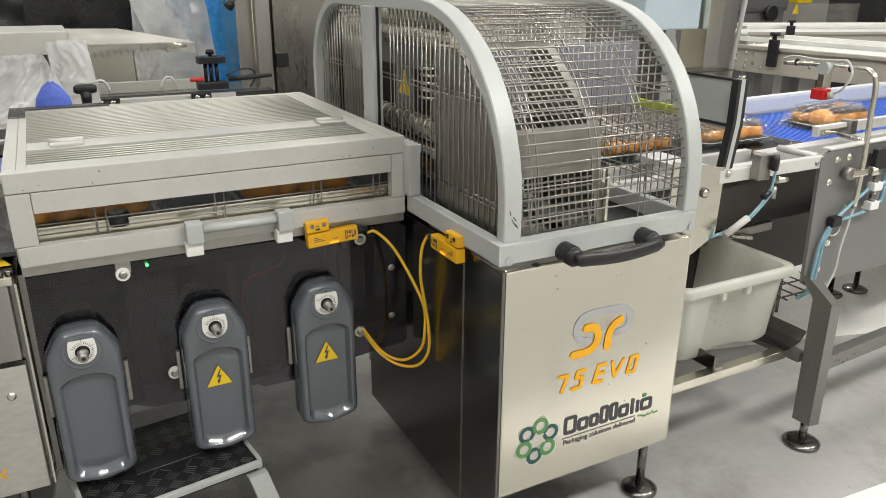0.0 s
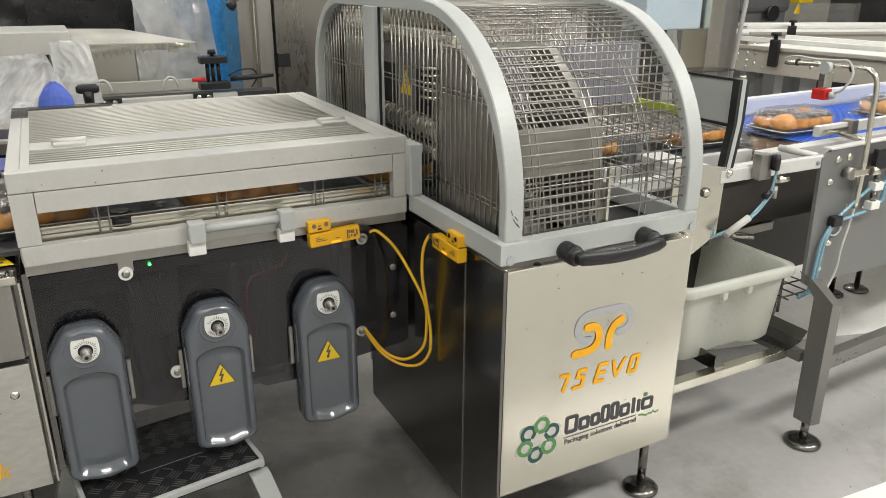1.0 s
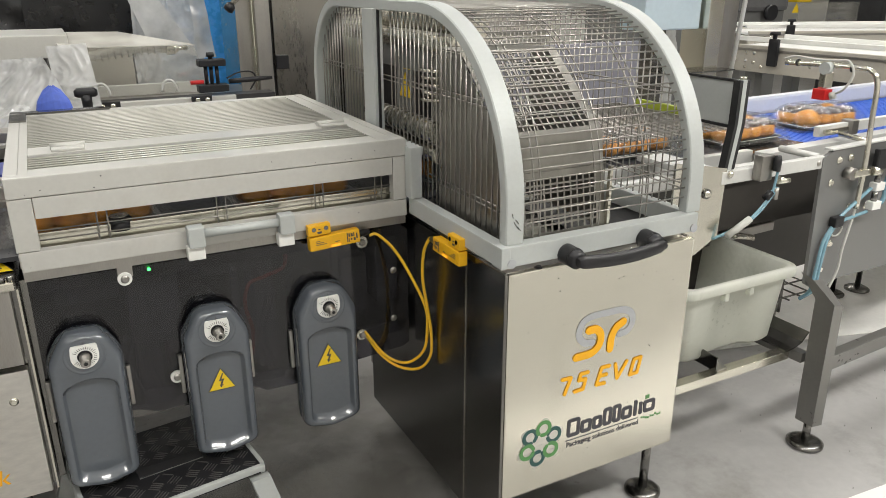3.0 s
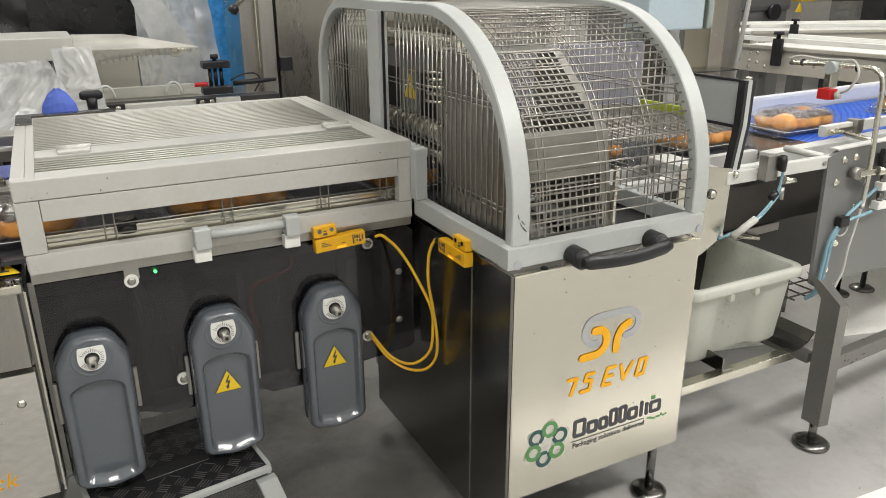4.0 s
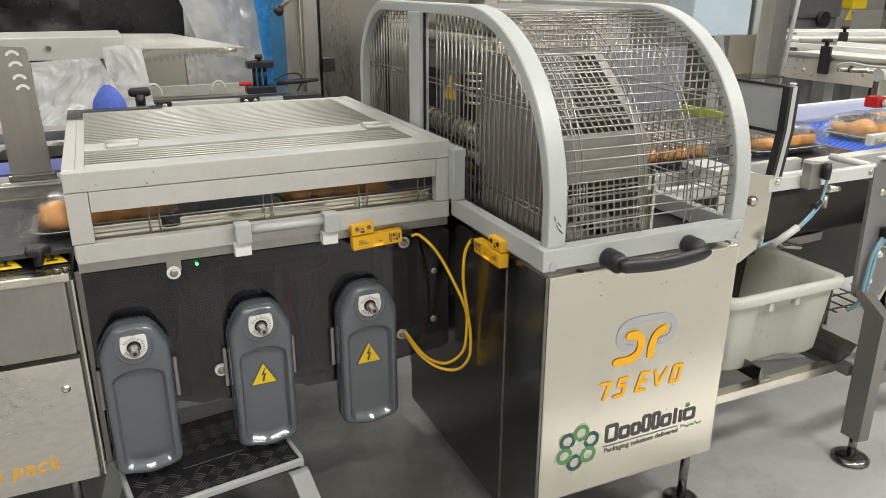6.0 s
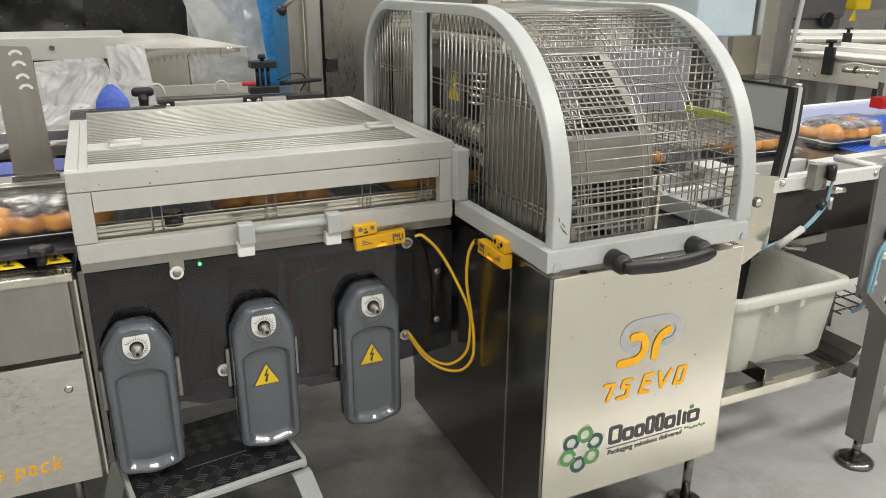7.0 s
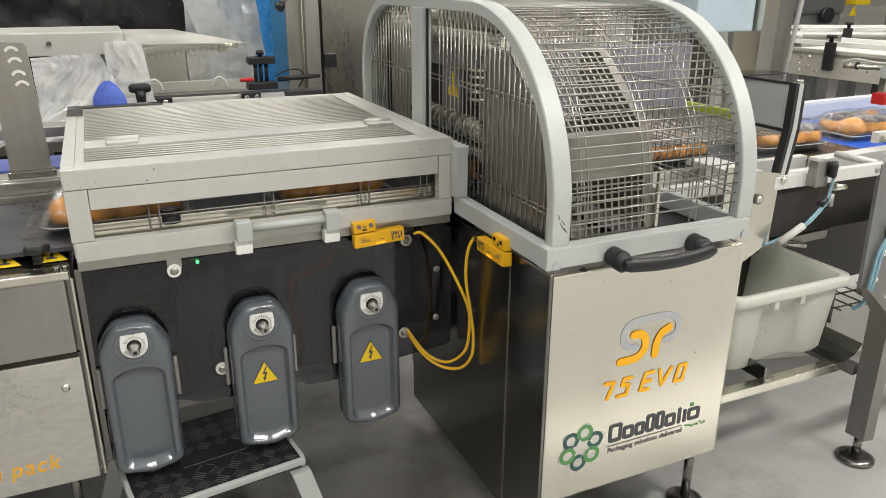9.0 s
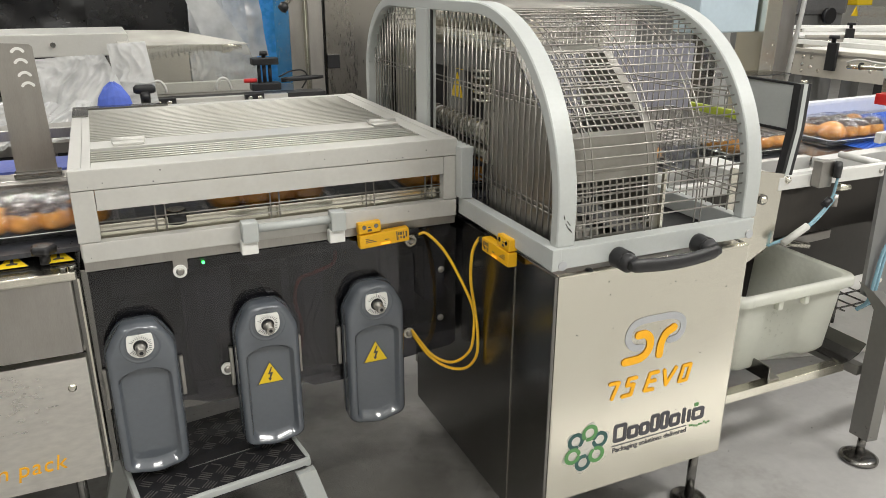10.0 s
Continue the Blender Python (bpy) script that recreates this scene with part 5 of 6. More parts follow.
flap = thing("exit_flap", (0.85, 0.25, 0.97), "grey exit screen with black rubber edges", "screen")
part("flap_sheet", B((0.838, 0.842, 0.144, 0.315, 1.115, 1.236), bevel=0.001), ALU, flap, "plain grey screen sheet")
for z0, z1 in ((1.107, 1.1145), (1.2365, 1.243)):
    part("rubber_edge", B((0.834, 0.846, 0.138, 0.316, z0, z1)), RUBBER, flap)
for x0, x1, m in ((0.824, 0.836, RUBBER), (0.8365, 0.852, ALU), (0.8525, 0.864, RUBBER)):
    bm = bmesh.new()
    prism(bm, [(x0, 1.243), (x1, 1.243), (x1, 1.12), (x1 - 0.022, 0.966), (x0 - 0.022, 0.966), (x0, 1.12)], "y", 0.112, 0.136)
    part("edge_band", bm, m, flap, "black rubber edge" if m is RUBBER else "grey edge band")
part("hinge_pin", T([(0.848, 0.124, 1.244), (0.848, 0.124, 1.252)], 0.010, 10), STEEL, flap)
part("lime_bar", B((1.236, 1.256, 0.70, 0.985, 1.012, 1.050), bevel=0.004), LIME, flap, "lime-coloured bar")

# wire lattice table behind the belt
lat = thing("lattice_guard", (0.9, 1.08, 0), "flat steel lattice guard over the outfeed belt", "guard")
for k in range(32):
    x = 0.615 + 0.0190 * k
    part("lattice_wire", T([(x, 0.46, 1.014), (x, 1.06, 1.014)], 0.0018, 6), WIRE, lat)
for k in range(31):
    y = 0.465 + 0.0198 * k
    part("lattice_wire", T([(0.61, y, 1.0178), (1.215, y, 1.0178)], 0.0018, 6), WIRE, lat)
part("lattice_frame", B((1.2155, 1.2255, 0.455, 1.065, 1.006, 1.024)), STEEL_DULL, lat)
part("lattice_frame", B((0.60, 1.2150, 1.0605, 1.0705, 1.006, 1.024)), STEEL_DULL, lat)
for b in ((0.61, 0.635, 1.071, 1.096, 0.0, 1.02), (1.19, 1.215, 1.071, 1.096, 0.0, 1.02)):
    part("lattice_leg", B(b), STEEL_DULL, lat)

belt_out = thing("outfeed_belt", (0.8, 0.74, BELT_Z - 0.03), "dark outfeed belt under the exit screen", "conveyor")
part("belt", B((0.350, 1.36, 0.505, 0.99, BELT_Z - 0.014, BELT_Z - 0.001)), BELT_DARK, belt_out)
part("transfer_plate", B((1.3605, 1.735, 0.50, 1.03, BELT_Z - 0.010, BELT_Z - 0.0012), bevel=0.002), STEEL_DARK, belt_out, "dark transfer plate before the blue belt")
part("transfer_frame", B((1.3605, 1.735, 0.51, 1.02, 0.885, BELT_Z - 0.0105)), STEEL_DULL, belt_out)
part("belt_bed", B((0.350, 1.36, 0.505, 0.968, 0.852, BELT_Z - 0.0145)), STEEL_DULL, belt_out)

# ---- blue belt conveyor ----
blue = thing("blue_conveyor", (3.0, 0.7, 0), "grey-framed conveyor with blue modular belt and white fence", "conveyor")
bm = bmesh.new()
prism(bm, [(1.215, 0.985), (1.27, 1.005), (2.3, 1.005), (2.3, 0.50), (1.74, 0.53), (1.42, 0.545), (1.30, 0.525), (1.235, 0.56)], "y", 0.10, 0.112)
part("side_plate", bm, GREY_FRAME, blue, "grey side plate with bolts")
part("side_plate", B((2.3, 12.6, 0.10, 0.112, 0.60, 1.0)), GREY_FRAME, blue)
part("top_strip", B((1.25, 12.6, 0.095, 0.125, 1.0055, 1.012), bevel=0.002), ALU_WHITE, blue)
part("belt", B((1.745, 12.6, 0.46, 1.02, BELT_Z - 0.02, BELT_Z - 0.001)), BELT_BLUE, blue, "blue modular belt")
rib = mesh_of(B((-0.0012, 0.0012, 0.462, 1.018, BELT_Z - 0.0009, BELT_Z + 0.0006)), "belt_rib")
rib.materials.append(BELT_BLUE)
for k in range(70):
    w = new("belt_rib", rib)
    w.parent, w.location = blue, (1.765 + 0.025 * k - 3.0, -0.7, 0)
part("fence", B((1.95, 12.6, 1.03, 1.075, 0.90, 0.985), bevel=0.015), FENCE_WHITE, blue, "pale lavender-white plastic far fence")
part("near_frame", B((1.365, 12.6, 0.40, 0.455, 0.86, 0.925), bevel=0.003), ALU_WHITE, blue, "pale near frame rail")
part("bed", B((1.37, 12.6, 0.456, 1.10, 0.80, BELT_Z - 0.021)), STEEL_DULL, blue)
part("guide_rail", B((1.69, 3.4, 0.425, 0.450, 0.945, 0.985), bevel=0.003), ALU_WHITE, blue, "pale adjustable guide rail")
part("guide_rail", B((1.71, 1.86, 0.412, 0.4245, 0.956, 0.973), bevel=0.002), STEEL, blue)
part("guide_clamp", B((1.87, 1.91, 0.405, 0.455, 0.94, 0.995), bevel=0.003), STEEL_DULL, blue)
part("cross_rod", T([(1.80, 0.12, 0.93), (1.80, 0.41, 0.95)], 0.010, 10), STEEL, blue)
for x, z in ((1.30, 0.97), (1.36, 0.972), (1.275, 0.90), (1.295, 0.68), (1.33, 0.685), (1.30, 0.60), (1.40, 0.80), (1.50, 0.79)):
    bolt(blue, (x, 0.0995, z), (0, -1, 0), 0.0085, 0.007, STEEL)
# leg with levelling foot
bm = bmesh.new()
loft(bm, [[(1.203, -0.032, 0.095), (1.258, -0.032, 0.085), (1.258, 0.032, 0.085), (1.203, 0.032, 0.095)], [(1.200, -0.030, 0.540), (1.252, -0.030, 0.525), (1.252, 0.036, 0.525), (1.200, 0.036, 0.540)], [(1.196, 0.05, 0.60), (1.250, 0.05, 0.590), (1.256, 0.098, 0.57), (1.196, 0.098, 0.615)]])
part("leg", bm, LEG_GREY, blue, "grey sheet-metal leg")
floor_foot(blue, 1.232, 0.0, 0.10, 0.060)
for x, y in ((2.52, 0.73), (2.69, 0.70)):
    floor_foot(blue, x, y, 0.80, 0.06)
for x in (5.5, 8.5, 11.8):
    part("leg", B((x - 0.04, x + 0.04, -0.0 + 0.115, 0.19, 0.02, 0.60)), LEG_GREY, blue)
    part("leg", B((x - 0.04, x + 0.04, 0.95, 1.03, 0.02, 0.80)), LEG_GREY, blue)
part("cross_tube", B((1.267, 5.46, -0.02, 0.02, 0.285, 0.335), bevel=0.003), LEG_GREY, blue)
part("cross_tube", B((1.20, 1.235, 0.046, 1.0, 0.30, 0.335), bevel=0.003), LEG_GREY, blue)
part("rear_leg", B((1.19, 1.27, 0.98, 1.06, 0.02, 0.85), bevel=0.003), LEG_GREY, blue)
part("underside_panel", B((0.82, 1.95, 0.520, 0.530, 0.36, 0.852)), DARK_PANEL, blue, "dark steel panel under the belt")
part("panel_bar", B((0.90, 1.60, 0.490, 0.519, 0.575, 0.61), bevel=0.003), STEEL_DULL, blue)
part("panel_tab", B((1.33, 1.46, 0.512, 0.5195, 0.635, 0.70), bevel=0.002), STEEL_DULL, blue)
part("panel_rod", T([(1.34, 0.485, 0.60), (1.46, 0.478, 0.57)], 0.012, 10), STEEL, blue)
for x, z in ((1.36, 0.67), (1.43, 0.67), (1.55, 0.79), (1.5, 0.45), (1.0, 0.60)):
    bolt(blue, (x, 0.5115, z), (0, -1, 0), 0.008, 0.006, STEEL)
blue.matrix_basis = pose(1.3, 0.1, 0, 0, 0, 3.5) @ pose(-1.3, -0.1, 0) @ blue.matrix_basis
# sensor arm
arm = thing("sensor_arm", (1.4, 0.08, 0.9), "bent steel tube with hanging red sensor and grey cable", "sensor")
part("arm_tube", T(curve_points([(1.41, 0.085, 0.80), (1.405, 0.08, 0.95), (1.395, 0.08, 1.10), (1.392, 0.082, 1.20), (1.390, 0.105, 1.238), (1.390, 0.16, 1.245), (1.390, 0.30, 1.243), (1.390, 0.42, 1.238)], 6), 0.0085, 12), STEEL, arm)
part("tube_clamp", T([(1.345, 0.096, 0.925), (1.345, 0.07, 0.925)], 0.020, 20), STEEL_DULL, arm)
part("tube_clamp", B((1.345, 1.425, 0.066, 0.098, 0.914, 0.936), bevel=0.004), STEEL, arm)
part("clamp_knob", T([(1.432, 0.07, 0.926), (1.465, 0.06, 0.922)], [0.016, 0.011], 12), STEEL, arm)
part("sensor_joint", T([(1.38, 0.248, 1.236), (1.358, 0.248, 1.236)], 0.020, 18), ALU, arm)
part("sensor_bracket", B((1.36, 1.40, 0.239, 0.263, 1.172, 1.222), bevel=0.003), STEEL, arm)
part("sensor_body", B((1.350, 1.388, 0.226, 0.272, 1.136, 1.170), bevel=0.002), RED, arm, "red sensor body")
part("sensor_plug", T([(1.37, 0.220, 1.15), (1.375, 0.205, 1.155)], 0.012, 10), GREY_CABLE, arm)
part("cable", T(curve_points([(1.376, 0.205, 1.16), (1.37, 0.175, 1.178), (1.375, 0.155, 1.225), (1.38, 0.180, 1.262), (1.385, 0.22, 1.262), (1.385, 0.30, 1.258), (1.388, 0.38, 1.262), (1.389, 0.425, 1.25)]), 0.004, 8), GREY_CABLE, arm)
for y in (0.17, 0.37):
    part("cable_tie", T([(1.390, y, 1.242), (1.390, y + 0.004, 1.242)], 0.0125, 10), BLACK, arm)
# hoses on the side plate
hs = thing("air_hose_set", (1.35, 0.09, 0.6), "pale blue air hoses with brass regulators on the side plate", "hoses")
for a in (0.0, 0.016):
    part("air_hose", T(curve_points([(1.47, 0.085, 0.86 - a * 5), (1.40, 0.085, 0.82 - a * 3), (1.33, 0.085, 0.775 - a), (1.275 + a, 0.085, 0.71), (1.262 + a, 0.085, 0.62), (1.25 + a, 0.085, 0.54), (1.21, 0.09, 0.515)]), 0.0060, 8), HOSE, hs, "pale blue air hose")
part("hose_joint", B((1.30, 1.345, 0.072, 0.098, 0.75, 0.785), bevel=0.006), BLACK, hs)
for z in (0.865, 0.80):
    part("regulator", B((1.475, 1.52, 0.07, 0.098, z - 0.014, z + 0.014), bevel=0.003), WHITE, hs)
    part("regulator_knob", T([(1.495, 0.084, z + 0.014), (1.495, 0.084, z + 0.045)], 0.010, 10), STEEL_DARK, hs)
    part("elbow", T(curve_points([(1.52, 0.084, z), (1.545, 0.084, z + 0.01), (1.55, 0.084, z + 0.06)]), 0.008, 8), HOSE, hs)
part("grey_cable", T(curve_points([(1.40, 0.085, 0.905), (1.41, 0.085, 0.83), (1.395, 0.085, 0.74), (1.375, 0.083, 0.66), (1.37, 0.083, 0.59), (1.34, 0.083, 0.525)]), 0.0045, 8), GREY_CABLE, hs)
part("cable_loop", T([(1.345 + 0.028 * math.cos(radians(a)), 0.096, 0.735 + 0.024 * math.sin(radians(a))) for a in range(0, 361, 20)], 0.003, 6), GREY_CABLE, hs)
part("black_cover", B((1.47, 1.66, 0.080, 0.099, 0.92, 0.99), bevel=0.006), BLACK, hs)

# ---- crate on its rack ----
rack = thing("crate_rack", (1.0, 0.3, 0), "dark steel angle rack under the waste crate", "rack")
part("angle", B((0.855, 0.862, 0.085, 0.60, 0.335, 0.385), bevel=0.001), STEEL_DARK, rack)
part("angle", B((0.863, 0.905, 0.085, 0.60, 0.335, 0.341)), STEEL_DULL, rack)
bm = bmesh.new()
loft(bm, [[(1.168, y, 0.335), (1.205, y, 0.337), (1.245, y, 0.352), (1.275, y, 0.385), (1.271, y, 0.387), (1.242, y, 0.357), (1.204, y, 0.342), (1.168, y, 0.340)] for y in (0.075, 0.60)])
part("curved_angle", bm, STEEL_DARK, rack, "curved sheet steel stop")
part("front_bar", B((0.6, 1.185, 0.075, 0.110, 0.305, 0.3345), bevel=0.001), STEEL, rack)
part("rear_bar", B((0.6, 1.25, 0.40, 0.44, 0.305, 0.3345), bevel=0.001), STEEL_DARK, rack)
part("bracket", B((0.601, 0.72, 0.12, 0.132, 0.18, 0.304), bevel=0.002), STEEL, rack)
bolt(rack, (0.625, 0.12, 0.235), (0, -1, 0), 0.008, 0.008, STEEL)

cr = thing("plastic_crate", (0, 0, 0), "empty milky white plastic crate with rounded rim", "crate")
bm = bmesh.new()
CX0, CX1, CY0, CY1 = 0.72, 1.236, 0.113, 0.60
def crate_loop(g, z, notch=0.0, r=0.045):
    """One level of the crate: a rounded rectangle drawn in by g, with a shallow bay in its near and far sides."""
    out = []
    for x, y in rounded(CX0 + g, CX1 - g, CY0 + g, CY1 - g, r, 6):
        out.append((x, y, z))
    a, b = CX0 + 0.14, CX1 - 0.15
    far = [(b, CY1 - g), (b - 0.03, CY1 - g - notch), (a + 0.03, CY1 - g - notch), (a, CY1 - g)]
    near = [(a, CY0 + g), (a + 0.03, CY0 + g + notch), (b - 0.03, CY0 + g + notch), (b, CY0 + g)]
    return out[:7] + [(x, y, z) for x, y in far] + out[7:21] + [(x, y, z) for x, y in near] + out[21:]
ZB, ZR = 0.343, 0.618
loft(bm, [crate_loop(0.062, ZB, 0.022, 0.05), crate_loop(0.048, ZB + 0.005, 0.022, 0.05), crate_loop(0.040, ZB + 0.018, 0.022), crate_loop(0.026, ZR - 0.075, 0.020), crate_loop(0.025, ZR - 0.062, 0.002), crate_loop(0.024, ZR - 0.034), crate_loop(0.003, ZR - 0.033), crate_loop(0.0, ZR - 0.028), crate_loop(0.0, ZR - 0.008), crate_loop(0.004, ZR), crate_loop(0.020, ZR + 0.0005), crate_loop(0.028, ZR - 0.006, 0.0, 0.04), crate_loop(0.034, ZR - 0.08, 0.020, 0.04), crate_loop(0.050, ZB + 0.02, 0.022, 0.04)], smooth=True)
part("crate_shell", bm, CRATE_W, cr)
for x in (0.905, 1.015):
    part("crate_rib", B((x - 0.010, x + 0.010, CY0 + 0.008, CY0 + 0.030, ZR - 0.064, ZR - 0.0335), bevel=0.004), CRATE_W, cr)

# ---- further production line behind ----
bk = thing("rear_machine", (-0.6, 2.6, 0), "stainless packing machine with clear hood and plastic sheeting", "machine")
part("table", B((-2.6, 0.10, 2.15, 3.0, 0.86, 0.945), bevel=0.004), STEEL_DULL, bk)
part("front_rail", B((-0.75, -0.08, 2.30, 2.34, 0.946, 0.985), bevel=0.003), ALU_BOX, bk, "pale profile rail")
part("rear_rail", B((-0.75, -0.17, 2.78, 2.82, 0.946, 1.0), bevel=0.003), ALU_WHITE, bk)
part("dark_slot", B((-0.75, 0.12, 2.342, 2.45, 0.9455, 0.98)), DARK_IN, bk)
part("lid", B((-2.4, -0.76, 2.60, 3.10, 1.165, 1.268), bevel=0.006), ALU_BOX, bk, "long pale stainless lid")
part("lid_support", B((-0.86, -0.83, 2.62, 2.66, 0.9455, 1.165)), STEEL_DARK, bk)
part("hinge_bolt", T([(-1.08, 2.595, 1.22), (-1.08, 2.585, 1.22)], 0.012, 8), STEEL_DARK, bk)
bm = bmesh.new()
prism(bm, [(-0.80, 0.985), (-0.15, 0.985), (-0.22, 1.204), (-0.78, 1.211)], "y", 2.50, 2.506)
part("hood_pane", bm, CLEAR_HOOD, bk, "clear acrylic pane")
bm = bmesh.new()
loft(bm, [[(-0.80, 2.507, 1.212), (-0.21, 2.507, 1.205), (-0.21, 2.507, 1.209), (-0.80, 2.507, 1.216)], [(-0.84, 2.85, 1.262), (-0.52, 2.85, 1.255), (-0.52, 2.85, 1.259), (-0.84, 2.85, 1.266)]])
part("hood_roof", bm, HOOD_MILKY, bk, "slanting clear acrylic roof")
part("spring_hose", T(curve_points([(-0.74, 2.62, 1.150), (-0.6, 2.62, 1.178), (-0.45, 2.62, 1.19), (-0.32, 2.62, 1.185)]), 0.021, 12), ALU_BOX, bk, "ribbed pale hose")
for k in range(13):
    x = -0.72 + 0.03 * k
    part("hose_ring", T([(x, 2.62, 1.154 + 0.003 * min(k, 12)), (x + 0.006, 2.62, 1.155 + 0.003 * min(k, 12))], 0.024, 12), STEEL_DULL, bk)
part("hose_end", T([(-0.33, 2.62, 1.185), (-0.29, 2.62, 1.185), (-0.27, 2.62, 1.186), (-0.23, 2.62, 1.186)], [0.03, 0.03, 0.012, 0.012], 8), STEEL, bk)
for x in (-0.66, -0.36):
    part("wire_loop", T([(x + 0.035 * math.cos(radians(a)), 2.45, 1.0 + 0.055 * math.sin(radians(a))) for a in range(0, 181, 15)], 0.006, 8), ALU_WHITE, bk)
part("hinge_block", B((-0.70, -0.60, 2.27, 2.30, 0.955, 0.995), bevel=0.003), BLACK, bk)
part("hinge_block", B((-0.29, -0.20, 2.27, 2.30, 0.955, 0.995), bevel=0.003), BLACK, bk)
for x in (-0.675, -0.63, -0.265, -0.22):
    bolt(bk, (x, 2.27, 0.975), (0, -1, 0), 0.008, 0.004, STEEL)
for x in (-2.4, -1.2, 0.0):
    part("leg", B((x - 0.04, x + 0.04, 2.2, 2.28, 0, 0.859)), STEEL_DULL, bk)
    part("leg", B((x - 0.04, x + 0.04, 2.88, 2.96, 0, 0.859)), STEEL_DULL, bk)
part("belt", B((-2.6, -0.8, 1.9, 2.149, 0.86, 0.90)), STEEL_DULL, bk)

# pale panel added so the inside of the hood looks lit
part("inner_back", B((-0.80, -0.46, 2.90, 2.92, 0.9455, 1.19)), BEIGE, bk, "added beige panel for the clear hood's lit interior")

cl = thing("height_clamp", (-0.16, 2.35, 1.0), "black height clamp with twin rods and a knob", "clamp")
part("lower_block", B((-0.245, -0.105, 2.32, 2.39, 1.0005, 1.035), bevel=0.004), BLACK, cl)
part("upper_block", B((-0.235, -0.11, 2.32, 2.39, 1.120, 1.152), bevel=0.004), BLACK, cl)
for x in (-0.20, -0.175, -0.148):
    part("rod", T([(x, 2.36, 1.035), (x, 2.36, 1.12)], 0.009, 10), BLACK, cl)
part("knob", T([(-0.173, 2.36, 1.152), (-0.173, 2.36, 1.162), (-0.173, 2.36, 1.1625), (-0.173, 2.36, 1.182)], [0.010, 0.010, 0.020, 0.017], 12), BLACK, cl)
part("red_tip", T([(-0.28, 2.33, 1.05), (-0.22, 2.33, 1.05)], 0.010, 8), RED, cl)
part("probe", T([(-0.10, 2.34, 1.045), (0.02, 2.34, 1.05), (0.11, 2.34, 1.052)], [0.011, 0.013, 0.008], 10), BLACK, cl, "black sensor probe")
part("lead", T(curve_points([(-0.11, 2.34, 1.06), (-0.05, 2.34, 1.085), (0.01, 2.34, 1.085), (0.03, 2.34, 1.05), (0.0, 2.34, 1.0)]), 0.004, 6), BLACK, cl)

kn = thing("clamping_knob", (-0.757, 1.66, 0.97), "black winged clamping knob on a steel stem", "knob")
part("stem", T([(-0.757, 1.70, 0.86), (-0.757, 1.70, 1.06)], 0.02, 12), STEEL, kn)
part("hub", T([(-0.757, 1.70, 1.06), (-0.757, 1.70, 1.108)], [0.017, 0.020], 14), BLACK, kn)
bm = bmesh.new()
loft(bm, [[(-0.757 + x * s, 1.70 + y * s, z) for x, y in rounded(-0.040, 0.040, -0.015, 0.015, 0.012, 4)] for s, z in ((0.8, 1.100), (1, 1.106), (1, 1.124), (0.75, 1.132))], smooth=True)
part("wings", bm, BLACK, kn)
part("stand", B((-1.4, -0.3, 1.62, 1.80, 0.80, 0.859), bevel=0.004), STEEL_DULL, kn)
for x in (-1.35, -0.35):
    part("stand_leg", B((x - 0.03, x + 0.03, 1.68, 1.74, 0, 0.80)), STEEL_DULL, kn)

# loose plastic: bags, sheets, wraps, as creased sheets with thickness
def sheet(name, mat, rows, label, category, cols=64, n=64, crumple=0.03, seed=0, thick=0.002):
    """A creased sheet stretched between two edge lines, each a start and an end point."""
    (a0, a1), (b0, b1) = rows
    a0, a1, b0, b1 = map(Vector, (a0, a1, b0, b1))
    bm = bmesh.new()
    nrm = (a1 - a0).cross(b0 - a0).normalized()
    for k in (0, 1):
        vs = []
        for j in range(n + 1):
            for i in range(cols + 1):
                u, v = i / cols, j / n
                p = a0.lerp(a1, u).lerp(b0.lerp(b1, u), v)
                q = p * 6 + Vector((seed, seed * 2, 0))
                q = q * 0.55 + noise.noise_vector(q * 0.6) * 0.9
                d = noise.noise(q) * 0.8 - abs(noise.noise(q * 1.3)) * 1.1 - abs(noise.noise(q * 2.9 + Vector((3, 1, 7)))) * 0.6 - abs(noise.noise(q * 6.5)) * 0.34
                vs.append(bm.verts.new(p + nrm * (d * crumple + k * thick)))
        for j in range(n):
            for i in range(cols):
                f = (vs[j * (cols + 1) + i], vs[j * (cols + 1) + i + 1], vs[(j + 1) * (cols + 1) + i + 1], vs[(j + 1) * (cols + 1) + i])
                bm.faces.new(f if k else f[::-1]).smooth = True
    ob = part(name, bm, mat, None)
    return tagged(ob, label, category)

sheet("plastic_bag", POLY, (((-1.12, 1.98, 0.98), (-0.77, 1.98, 0.96)), ((-1.13, 2.06, 1.215), (-0.88, 2.06, 1.225))), "crumpled clear polythene bag on the machine bed", "plastic bag", crumple=0.05, seed=3)
sheet("plastic_bag", POLY, (((-0.84, 2.05, 0.98), (-0.68, 2.05, 0.97)), ((-0.86, 2.12, 1.255), (-0.71, 2.12, 1.26))), "crumpled clear polythene bag on the machine bed", "plastic bag", crumple=0.05, seed=9)
sheet("plastic_bag", POLY, (((-1.5, 1.80, 0.93), (-0.95, 1.80, 0.96)), ((-1.5, 1.95, 1.10), (-0.95, 1.95, 1.06))), "crumpled clear polythene bag on the machine bed", "plastic bag", crumple=0.07, seed=14)
sheet("plastic_curtain", POLY, (((-0.44, 3.02, 0.95), (-0.06, 3.02, 0.95)), ((-0.40, 3.05, 1.9), (-0.14, 3.05, 1.9))), "hanging milky polythene curtain with folds", "curtain", crumple=0.05, seed=5)
